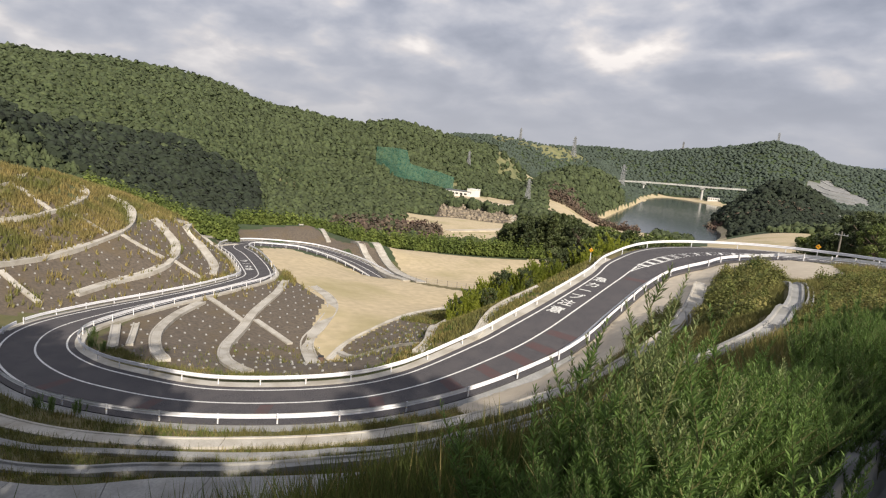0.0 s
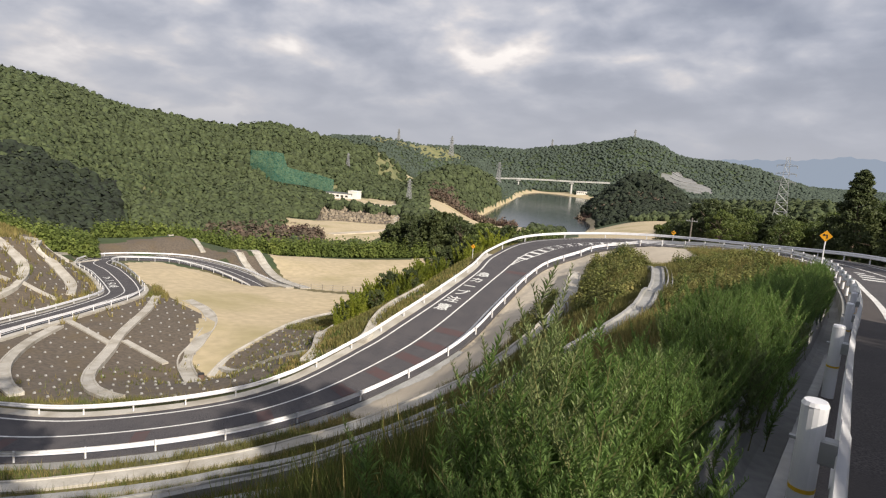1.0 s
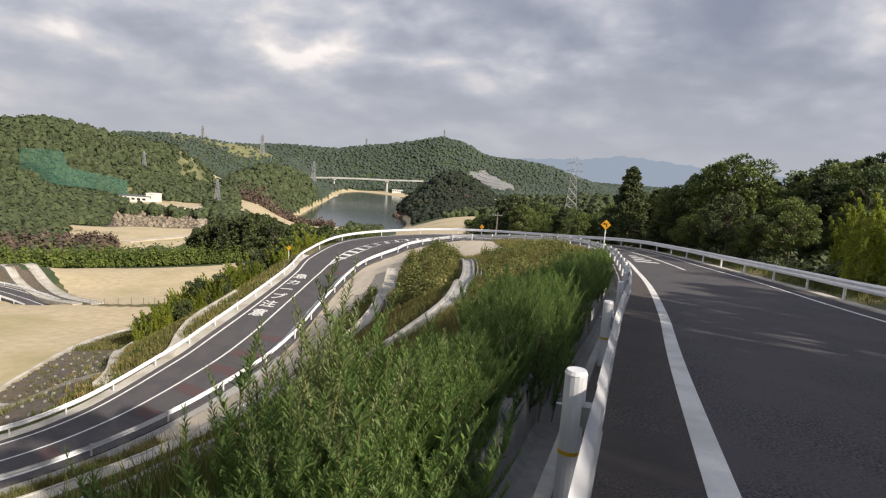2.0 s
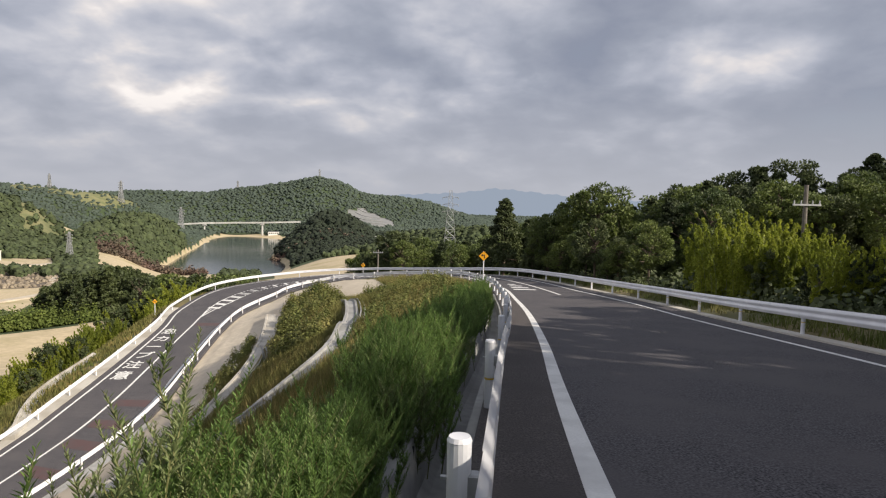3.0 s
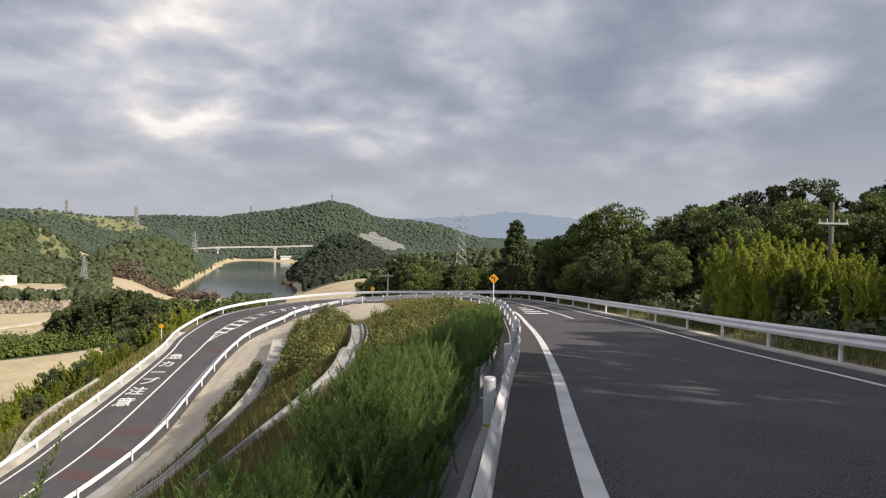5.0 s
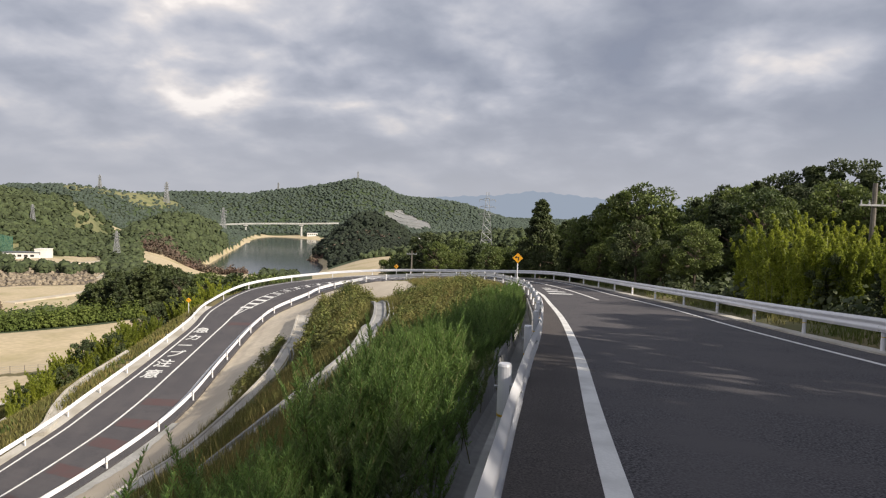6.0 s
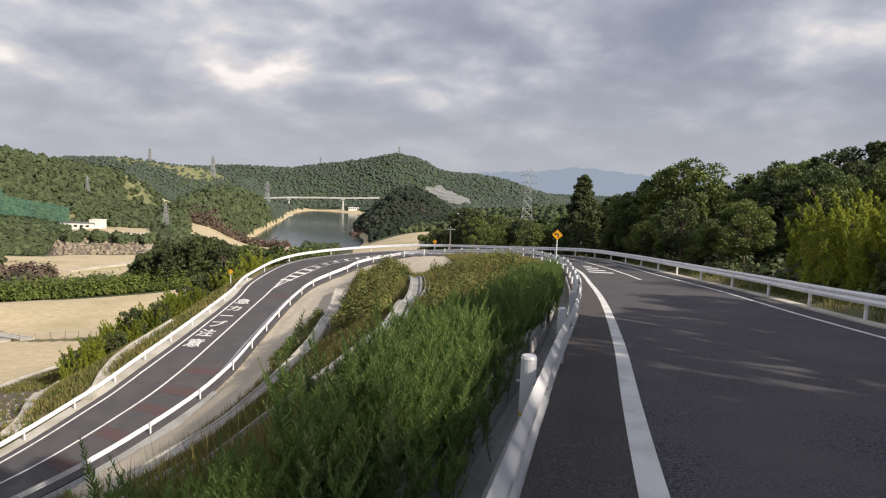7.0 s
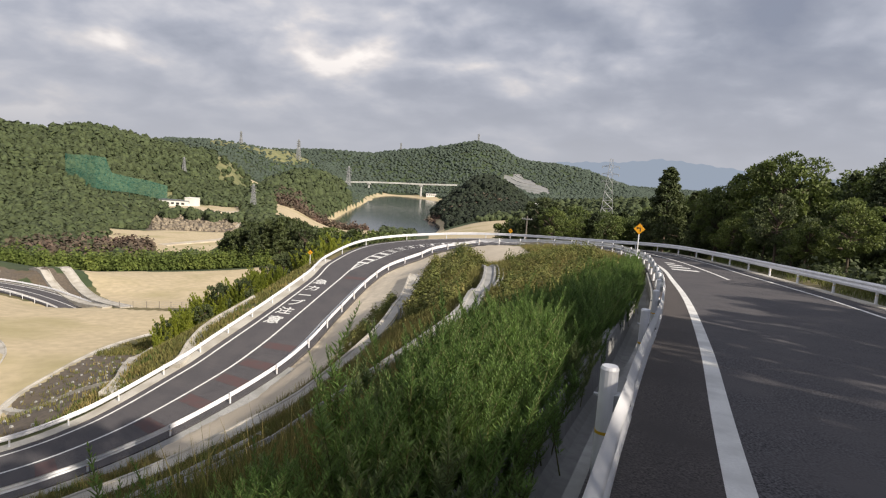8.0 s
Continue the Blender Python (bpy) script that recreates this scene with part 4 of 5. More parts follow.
def bridge():
    R = 1450
    pts = [np.array([*polar(a, R), 2.1 + R * math.tan(radians(e))]) for a, e in ((26.0, -2.05), (22.5, -1.85), (19.8, -1.78), (17.6, -1.75), (14.2, -1.62))]
    t = thing("bridge", "long white concrete girder bridge over the reservoir", "bridge", at=pts[0])
    for a, b in zip(pts[:-1], pts[1:]):
        d = b - a
        m = Matrix.Translation(Vector((a + b) / 2 - pts[0])) @ Matrix.Rotation(math.atan2(d[1], d[0]), 4, "Z") @ Matrix.Rotation(-math.atan2(d[2], np.hypot(d[0], d[1])), 4, "Y")
        L = float(np.linalg.norm(d))
        bm = bmesh.new()
        box(bm, (L, 9, 1.7), m)
        part("girder", bm, BRIDGE, t)
        bm = bmesh.new()
        box(bm, (L, 0.5, 1.2), m @ Matrix.Translation((0, -4.6, 2.0)))
        part("parapet", bm, BRIDGE, t)
    for i, wid in ((1, 3.2), (3, 4.0)):
        p = pts[i] - pts[0]
        bm = bmesh.new()
        rod(bm, (p[0], p[1], p[2] - 42), (p[0], p[1], p[2] - 1), wid * 0.75, wid * 0.55, seg=8)
        box(bm, (9, 7, 3), Matrix.Translation((p[0], p[1], p[2] - 2.8)))
        part("pier", bm, BRIDGE, t)


bridge()


def shed(label, az, r, el, size, roof, turn=0.0):
    x, y = polar(az, r)
    g = min(h1(x, y), 2.1 + r * math.tan(radians(el)))
    t = thing("building", label, "building", "far buildings", (x, y, g))
    t.rotation_euler.z = radians(az + turn)
    w, d, hgt = size
    bm = bmesh.new()
    box(bm, (w, d, hgt + 6), Matrix.Translation((0, 0, hgt / 2 - 3)), 0.1)
    part("wall", bm, WHITE_WALL, t)
    bm = bmesh.new()
    box(bm, (w * 1.04, d * 1.04, 0.8), Matrix.Translation((0, 0, hgt + 0.4)), 0.1)
    part("roof", bm, roof, t)
    for k in np.arange(-w / 2 + 3, w / 2 - 2, 4.5):
        bm = bmesh.new()
        box(bm, (2.6, 0.2, hgt * 0.35), Matrix.Translation((k, -d / 2 - 0.06, hgt * 0.55)))
        part("window", bm, BLACK, t)
    return t


shed("long low clubhouse with dark roof beside a practice net", 39.2, 575, -3.9, (26, 9, 4.5), ROOF, -25)
shed("white two-storey building at the end of the clubhouse", 37.9, 570, -4.2, (9, 10, 6.5), WHITE_WALL, -25)
shed("white building below grey quarry terraces", 6.9, 900, -2.35, (24, 14, 7), WHITE_WALL)
shed("small white hut by the reservoir bridge", 16.6, 1440, -1.9, (24, 14, 7), ROOF)
shed("small white works hut on the cleared bank", 32.3, 590, -4.75, (6, 4, 2.6), WHITE_WALL)


def practice_net():
    n, l = NET.node_tree.nodes, NET.node_tree.links
    tr = n.new("ShaderNodeBsdfTransparent")
    mx = n.new("ShaderNodeMixShader")
    mx.inputs[0].default_value = 0.36
    l.new(tr.outputs[0], mx.inputs[1])
    l.new(n["Principled BSDF"].outputs[0], mx.inputs[2])
    l.new(mx.outputs[0], n["Material Output"].inputs[0])
    posts = [(47.3, 606, -2.6, -0.85), (46.6, 600, -2.75, -0.9), (45.9, 596, -2.85, -0.85), (45.2, 592, -2.95, -0.9), (44.5, 590, -3.05, -1.0), (44.1, 589, -3.1, -2.2), (42.8, 588, -3.2, -2.5), (41.2, 587, -3.5, -2.75), (39.9, 586, -3.8, -3.1)]
    x0, y0 = polar(45, 620)
    g0 = h1(x0, y0)
    t = thing("practice_net", "tall green golf practice net on steel posts", "net", at=(x0, y0, g0))
    q = []
    for az, r, lo, hi in posts:
        x, y = polar(az, r)
        q.append((x - x0, y - y0, 2.1 + r * math.tan(radians(lo)) - g0, 2.1 + r * math.tan(radians(hi)) - g0))
    for (xa, ya, la, ha), (xb, yb, lb, hb) in zip(q[:-1], q[1:]):
        mesh_ob("netting", [(xa, ya, la - 6), (xb, yb, lb - 6), (xb, yb, hb), (xa, ya, ha)], [(0, 1, 2, 3)], NET, t)
    for x, y, lo, hi in q:
        bm = bmesh.new()
        rod(bm, (x, y, lo - 14), (x, y, hi + 0.5), 0.16, seg=6)
        part("post", bm, NET, t)


practice_net()


# ---- anchor plates studding the sprayed slopes ----
def anchors():
    rng = np.random.default_rng(5)
    gx, gy = np.meshgrid(np.arange(-145, -30, 2.1), np.arange(10, 106, 2.1))
    gx[::2] += 1.05
    x, y = gx.ravel() + rng.uniform(-0.15, 0.15, gx.size), gy.ravel() + rng.uniform(-0.15, 0.15, gx.size)
    ok = inside(x, y, CLOTH_A) | inside(x, y, CLOTH_D) | inside(x, y, CLOTH_B)
    x, y = x[ok], y[ok]
    for i in range(0, len(PATH), 4):
        far = (x - PATH[i, 0]) ** 2 + (y - PATH[i, 1]) ** 2 > (PATH[i, 3] + 1.2) ** 2
        x, y = x[far], y[far]
    z = height(x, y)
    verts, faces = [], []
    for a, b, c in zip(x, y, z):
        k = len(verts)
        for dx, dy in ((-1, -1), (1, -1), (1, 1), (-1, 1)):
            verts += [(a + 0.12 * dx, b + 0.12 * dy, c - 0.1), (a + 0.07 * dx, b + 0.07 * dy, c + 0.16)]
        faces += [(k + 1, k + 3, k + 5, k + 7), (k, k + 2, k + 3, k + 1), (k + 2, k + 4, k + 5, k + 3), (k + 4, k + 6, k + 7, k + 5), (k + 6, k, k + 1, k + 7)]
    tagged(mesh_ob("anchor_plates", verts, faces, CONCRETE_OLD), "rows of small pale anchor plates on the sprayed slopes", "anchors", kind="stuff")


anchors()


def site_fence():
    t = thing("site_fence", "thin wire fence along the edge of the sand", "fence", at=(-70, 89, h1(-70, 89)))
    pts = spline([(-86, 90), (-78, 91), (-70, 89.5), (-65, 87)], 2.5)
    tops = []
    post = None
    for x, y in pts:
        z = h1(x, y) - t.location.z
        tops.append((x + 70, y - 89, z))
        bm = bmesh.new()
        rod(bm, (0, 0, -0.2), (0, 0, 1.3), 0.05, seg=6)
        if post is None:
            post = part("post", bm, WOOD_POLE, t)
            post.matrix_basis = Matrix.Translation(tops[-1])
        else:
            bm.free()
            again(post, Matrix.Translation(tops[-1]), t)
    for dz in (0.4, 0.8, 1.2):
        bm = bmesh.new()
        for a, b in zip(tops[:-1], tops[1:]):
            rod(bm, Vector(a) + Vector((0, 0, dz)), Vector(b) + Vector((0, 0, dz)), 0.012, seg=3)
        part("wire", bm, GALV, t)
    # dark screen standing at the corner of the sand
    x, y = -64.2, 80.0
    s = thing("screen_panel", "dark brown mesh screen on posts at the sand's corner", "screen", at=(x, y, h1(x, y)))
    for i in range(4):
        bm = bmesh.new()
        rod(bm, (0.9 * i, -1.1 * i, -0.3), (0.9 * i, -1.1 * i, 2.2 - 0.25 * i), 0.06, seg=6)
        part("post", bm, BARK, s)
    for i in range(3):
        bm = bmesh.new()
        box(bm, (1.35, 0.04, 1.5 - 0.2 * i), Matrix.Translation((0.9 * i + 0.45, -1.1 * i - 0.55, 1.0 - 0.1 * i)) @ Matrix.Rotation(math.atan2(-1.1, 0.9), 4, "Z"))
        part("panel", bm, BARK, s)
    x, y = -52.6, 38.6
    d = thing("site_drum", "small rust-brown drum standing at the tip of the sand", "drum", at=(x, y, h1(x, y)))
    bm = bmesh.new()
    rod(bm, (0, 0, 0), (0, 0, 1.1), 0.32, seg=12)
    part("drum_body", bm, RED_SHRUB, d)
    bm = bmesh.new()
    rod(bm, (0, 0, 1.1), (0, 0, 1.16), 0.34, seg=12)
    part("lid", bm, BLACK, d)


site_fence()


# ---- far mountains: a plain hazy backdrop beyond everything ----
def far_range():
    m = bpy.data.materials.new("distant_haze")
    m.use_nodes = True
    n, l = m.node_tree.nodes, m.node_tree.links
    # the range glows flatly; its haze is only this emission colour
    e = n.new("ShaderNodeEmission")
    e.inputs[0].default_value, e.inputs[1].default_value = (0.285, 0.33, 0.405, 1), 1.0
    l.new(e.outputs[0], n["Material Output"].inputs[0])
    p = np.array(FAR_MOUNTAINS, float)
    verts, faces = [], []
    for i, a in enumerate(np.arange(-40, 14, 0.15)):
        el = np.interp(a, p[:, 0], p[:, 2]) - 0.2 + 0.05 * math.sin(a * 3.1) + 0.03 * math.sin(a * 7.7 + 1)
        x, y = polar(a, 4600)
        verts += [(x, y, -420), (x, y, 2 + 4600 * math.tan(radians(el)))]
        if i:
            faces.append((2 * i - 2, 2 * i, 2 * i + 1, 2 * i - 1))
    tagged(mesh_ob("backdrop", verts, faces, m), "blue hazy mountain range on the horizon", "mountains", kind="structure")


far_range()


# ---- woods: crowns on the hills, too many to count ----
def crowns(name, x, y, z, rad, tall, material, label, cards, seed, category="trees", rings=((-0.3, 0.8), (0.45, 0.9)), sides=5):
    """Tree crowns as uneven lobed domes with leaf sprays breaking their outline, all in one mesh."""
    rng = np.random.default_rng(seed)
    c = len(x)
    V, Fs, base = [], [], 0
    size = np.stack([rad, rad, rad * tall], 1)
    mid = np.stack([x, y, z + rad * tall * 0.45], 1)
    if rings:
        m = len(rings) * sides + 1
        ang = np.arange(sides) * 2 * math.pi / sides
        unit = np.array([(math.cos(a + 0.6 * j) * w, math.sin(a + 0.6 * j) * w, h) for j, (h, w) in enumerate(rings) for a in ang] + [(0, 0, 1.0)])
        turn = rng.uniform(0, 6.28, c)
        ca, sa = np.cos(turn)[:, None], np.sin(turn)[:, None]
        u = np.stack([unit[None, :, 0] * ca - unit[None, :, 1] * sa, unit[None, :, 0] * sa + unit[None, :, 1] * ca, np.broadcast_to(unit[None, :, 2], (c, m))], -1)
        u = u * rng.uniform(0.68, 1.22, (c, m, 1))
        V.append((u * size[:, None] + mid[:, None]).reshape(-1, 3))
        f = []
        for j in range(len(rings) - 1):
            for k in range(sides):
                p, q = j * sides + k, j * sides + (k + 1) % sides
                f += [(p, q, q + sides), (p, q + sides, p + sides)]
        f += [((len(rings) - 1) * sides + k, (len(rings) - 1) * sides + (k + 1) % sides, m - 1) for k in range(sides)]
        Fs.append((np.arange(c)[:, None, None] * m + np.array(f)[None]).reshape(-1, 3))
        base = c * m
    if cards:
        n = c * cards
        k = np.repeat(np.arange(c), cards)
        d = rng.normal(size=(n, 3))
        d /= np.linalg.norm(d, axis=1)[:, None]
        d[:, 2] = np.abs(d[:, 2]) * 1.25 - 0.25
        p = d * size[k] * rng.uniform(0.6 if rings else 0.3, 1.12, (n, 1)) + mid[k]
        a = np.cross(d, rng.normal(size=(n, 3)))
        a /= np.linalg.norm(a, axis=1)[:, None]
        b = np.cross(d + rng.normal(0, 0.45, (n, 3)), a)
        b /= np.linalg.norm(b, axis=1)[:, None]
        w = (rad[k] * rng.uniform(0.30, 0.62, n) * math.sqrt(10 / max(cards, 8)))[:, None]
        q = np.stack([p - a * w, p + b * w * 0.8, p + a * w + d * w * 0.2, p - b * w * 0.8 - d * w * 0.25], 1).reshape(-1, 3)
        i = base + np.arange(n)[:, None] * 4
        V.append(q)
        Fs.append(np.concatenate([i + np.array([0, 1, 2]), i + np.array([0, 2, 3])], 1).reshape(-1, 3))
    return tagged(new(name, raw_mesh(name, np.concatenate(V), np.concatenate(Fs), material)), label, category, kind="stuff")


def raw_mesh(name, v, f, material):
    me = bpy.data.meshes.new(name)
    me.vertices.add(len(v))
    me.vertices.foreach_set("co", np.asarray(v, float).ravel())
    me.loops.add(f.size)
    me.loops.foreach_set("vertex_index", f.ravel())
    me.polygons.add(len(f))
    me.polygons.foreach_set("loop_start", np.arange(0, f.size, 3))
    me.update(calc_edges=True)
    me.materials.append(material)
    return me


def is_wood(x, y):
    dx, dy = x - EYE[0], y - EYE[1]
    r, az = np.hypot(dx, dy), np.degrees(np.arctan2(-dx, dy))
    z = height(x, y)
    front = height(x * 1.006, y * 1.006) - z > -0.004 * r
    m = ground_masks(x, y, z)
    lone = m["pasture"] & (np.abs(np.sin(x * 12.9 + y * 78.2)) * 437 % 1 < 0.16)
    return (m["wood"] | lone) & front & (z > -69), z


def hill_woods(name, r0, r1, count, a0, a1, k, sub, seed, label, material=None, rings=((-0.3, 0.8), (0.45, 0.9))):
    rng = np.random.default_rng(seed)
    az, r = radians(1) * rng.uniform(a0, a1, count), np.exp(rng.uniform(math.log(r0), math.log(r1), count))
    x, y = EYE[0] - r * np.sin(az), EYE[1] + r * np.cos(az)
    ok, z = is_wood(x, y)
    x, y, z, r = x[ok], y[ok], z[ok], r[ok]
    rad = np.clip(r * k, 2.2 if k else 1.0, 7.0) * rng.uniform(0.55, 1.35, len(x))
    return crowns(name, x, y, z, rad, rng.uniform(0.8, 1.3 if k else 2.4, len(x)) * (0.72 if r0 >= 1000 else 1.0), material or FOREST, label, sub, seed, rings=rings)


THREE = ((-0.3, 0.8), (0.3, 1.0), (0.75, 0.6))
hill_woods("hill_forest", 225, 360, 5500, 58, 90, 0.0088, 20, 11, "dense forest on the near hillside, cloud shadow in its colour", FOREST_SHADOWED, THREE)
hill_woods("hill_forest", 235, 430, 5500, 18, 57, 0.0075, 22, 17, "dense green broadleaf forest on the valley side", None, THREE)
hill_woods("scrub", 192, 250, 6000, 18, 90, 0.0, 12, 15, "rough green scrub and young trees above the terraces")
hill_woods("hill_forest", 325, 1000, 42000, 18, 90, 0.0052, 6, 12, "dense green broadleaf forest covering the hill")
hill_woods("hill_forest", 700, 1050, 11000, -16, 18, 0.0048, 6, 18, "forest on the hill beside the reservoir, cloud shadow in its colour", FOREST_SHADOWED)
hill_woods("hill_forest", 1000, 2300, 42000, -14, 50, 0.0028, 0, 13, "distant forest on the ridges, haze put into its grey-green", FOREST_HAZED)
hill_woods("hill_forest", 2300, 4500, 9000, -16, 8, 0.0028, 0, 19, "distant woods on the plain, haze put into their grey-green", FOREST_HAZED)
hill_woods("hill_forest", 200, 700, 7000, -16, 12, 0.0068, 12, 14, "dark green woods beyond the bend")


def belt(name, a0, a1, r0, r1, count, rad, tall, material, label, seed, sub=26):
    rng = np.random.default_rng(seed)
    az, r = np.radians(rng.uniform(a0, a1, count)), rng.uniform(r0, r1, count)
    x, y = EYE[0] - r * np.sin(az), EYE[1] + r * np.cos(az)
    return crowns(name, x, y, height(x, y), rng.uniform(0.6, 1.3, count) * rad, rng.uniform(0.45, 1.9, count) * tall, material, label, sub, seed, "shrubs", rings=())


belt("reed_belt", 31, 46, 177, 188, 2200, 0.95, 2.2, REED, "bright yellow-green reeds along the edge of the sand", 21)
belt("reed_belt", 46, 60, 180, 192, 1900, 1.0, 2.0, REED, "bright green scrub above the cutting", 22)
belt("reed_belt", 60, 72, 154, 168, 1300, 1.0, 1.7, REED, "green scrub along the top of the cutting", 25)
def rocks():
    rng = np.random.default_rng(27)
    az, r = np.radians(rng.uniform(33.3, 41, 620)), rng.uniform(350, 445, 620)
    x, y = EYE[0] - r * np.sin(az), EYE[1] + r * np.cos(az)
    crowns("boulders", x, y, height(x, y) - 0.3, rng.uniform(0.4, 1.7, 620), np.full(620, 0.8), ROCK, "pale boulders tipped down the earthworks slope", 0, 27, "rocks")


rocks()
belt("russet_scrub", 41, 51, 235, 275, 900, 2.2, 1.0, RED_SHRUB, "russet brown leafless scrub below the forest", 23)
belt("russet_scrub", 22.5, 31, 640, 720, 500, 4.0, 0.8, RED_SHRUB, "russet scrub on the reservoir bank", 24)
belt("russet_scrub", 8, 17, 830, 870, 300, 4.0, 0.6, RED_SHRUB, "russet scrub on the reservoir bank", 26)


# ---- single trees, built from a trunk, limbs and leaf sprays ----
def leaf_cloud(rng, centres, radii, count, size, flat=0.7, droop=0.0):
    """Leaf cards (two triangles, folded) scattered through the given clumps, denser towards their skins."""
    k = rng.integers(0, len(centres), count)
    d = rng.normal(size=(count, 3))
    d /= np.linalg.norm(d, axis=1)[:, None]
    rr = radii[k] * rng.uniform(0.35, 1.08, count) ** 0.6
    p = centres[k] + d * rr[:, None] * np.array([1, 1, flat])
    a = rng.normal(size=(count, 3)) + d * 0.8
    a[:, 2] -= droop
    a /= np.linalg.norm(a, axis=1)[:, None]
    b = np.cross(a, rng.normal(size=(count, 3)))
    b /= np.linalg.norm(b, axis=1)[:, None]
    s = size * rng.uniform(0.6, 1.4, count)[:, None]
    v = np.stack([p - a * s, p + b * s * 0.45, p + a * s, p - b * s * 0.45 + np.cross(a, b) * s * 0.15], 1).reshape(-1, 3)
    i = np.arange(count)[:, None] * 4
    f = np.concatenate([i + np.array([0, 1, 2]), i + np.array([0, 2, 3])], 1).reshape(-1, 3)
    return v, f


def broadleaf(seed, tall, spread, leaves, leaf_size, material, label):
    rng = np.random.default_rng(seed)
    t = thing("tree", label, "tree", "roadside trees")
    bm = bmesh.new()
    lean = rng.uniform(-0.05, 0.05, 2) * tall
    fork = Vector((lean[0], lean[1], tall * 0.42))
    rod(bm, (0, 0, -1.0), fork, tall * 0.022, tall * 0.014, seg=8)
    n = 28
    cs, rs = [], []
    for i in range(n):
        a = 2 * math.pi * i * 0.382 + rng.uniform(-0.4, 0.4)
        zf = 0.34 + 0.60 * ((i + 0.5) / n)
        wide = spread * (0.55 + 0.6 * math.sin(math.pi * min(1, (zf - 0.2) / 0.85))) * rng.uniform(0.45, 1.0)
        c = Vector((lean[0] + math.cos(a) * wide, lean[1] + math.sin(a) * wide, tall * zf))
        start = fork.lerp(Vector((lean[0], lean[1], tall * 0.9)), max(0, (zf - 0.45)) * 1.1)
        rod(bm, start, c, tall * 0.008, tall * 0.003, seg=5)
        cs.append(c[:])
        rs.append(spread * rng.uniform(0.17, 0.42))
    rod(bm, fork, (lean[0], lean[1], tall * 0.93), tall * 0.013, tall * 0.004, seg=6)
    cs.append((lean[0], lean[1], tall * 0.95))
    rs.append(spread * 0.35)
    part("trunk", bm, BARK, t)
    v, f = leaf_cloud(rng, np.array(cs), np.array(rs), leaves, leaf_size)
    new("crown", raw_mesh("crown", v, f, material)).parent = t
    return t


def cedar(seed, tall, spread, leaves, label, size=0.26):
    rng = np.random.default_rng(seed)
    t = thing("tree", label, "conifer", "roadside trees")
    bm = bmesh.new()
    rod(bm, (0, 0, -1.0), (0, 0, tall * 0.97), tall * 0.02, tall * 0.003, seg=8)
    cs, rs = [], []
    for i in range(46):
        zf = 0.12 + 0.86 * (i / 45) ** 0.9
        w = spread * (1 - zf) ** 0.7 * rng.uniform(0.55, 1.0) + 0.15
        a = i * 2.4 + rng.uniform(-0.3, 0.3)
        c = (math.cos(a) * w, math.sin(a) * w, tall * zf - 0.12 * w)
        rod(bm, (0, 0, tall * zf), c, 0.045, 0.015, seg=4)
        cs.append(c)
        rs.append(0.35 + 0.42 * spread * (1 - zf) * rng.uniform(0.6, 1.0))
    part("trunk", bm, BARK, t)
    v, f = leaf_cloud(rng, np.array(cs), np.array(rs), leaves, size, 0.6, 0.5)
    new("crown", raw_mesh("crown", v, f, LEAF_DARK)).parent = t
    return t


def bamboo(seed, tall, label, leaves=17000, size=0.10):
    rng = np.random.default_rng(seed)
    t = thing("bamboo", label, "bamboo", "bamboo grove")
    bm = bmesh.new()
    cs, rs = [], []
    for i in range(15):
        a, w = rng.uniform(0, 6.28), rng.uniform(0.1, 1.5)
        base = Vector((math.cos(a) * w, math.sin(a) * w, -0.5))
        h = tall * rng.uniform(0.7, 1.05)
        lean = Vector((math.cos(a), math.sin(a), 0)) * rng.uniform(0.4, 2.3)
        pts = [base + Vector((0, 0, h * u)) + lean * u ** 3 for u in (0, 0.35, 0.65, 0.85, 1.0)]
        for k in range(4):
            rod(bm, pts[k], pts[k + 1], 0.05 - 0.01 * k, 0.04 - 0.01 * k, seg=5)
        for u in np.linspace(0.30, 1.0, 13):
            c = base + Vector((0, 0, h * u)) + lean * u ** 3
            side = Vector((rng.uniform(-1, 1), rng.uniform(-1, 1), rng.uniform(-0.3, 0.2))) * 0.5 * (1.25 - u)
            cs.append((c + side)[:])
            rs.append(0.10 + 0.36 * (1 - u) ** 0.8)
    part("culm", bm, CULM, t)
    v, f = leaf_cloud(rng, np.array(cs), np.array(rs), leaves, size, 1.9, 0.9)
    new("foliage", raw_mesh("foliage", v, f, LEAF_BAMBOO)).parent = t
    return t


def plant(model, x, y, turn, size, z=None):
    g = (h1(x, y) if z is None else z) - 0.15
    return copy_thing(model, Matrix.Translation((x, y, g)) @ Matrix.Rotation(turn, 4, "Z") @ Matrix.Scale(size, 4))


BROAD = [broadleaf(31, 10, 3.1, 9500, 0.16, LEAF, "tall broadleaf tree with a loose green crown"),
         broadleaf(32, 10, 2.7, 9500, 0.155, LEAF_DARK, "dark green broadleaf tree at the road's edge"),
         broadleaf(33, 10, 3.6, 11000, 0.165, LEAF, "wide broadleaf tree with dense green leaves")]
CEDARS = [cedar(41, 10, 2.9, 15000, "tall dark conifer with drooping branches", 0.17), cedar(42, 10, 2.2, 11000, "slim dark conifer beside the road", 0.17)]
BAMBOO = [bamboo(51, 8, "yellow-green bamboo clump leaning over the road's edge"), bamboo(52, 8, "tall yellow-green bamboo in evening light")]

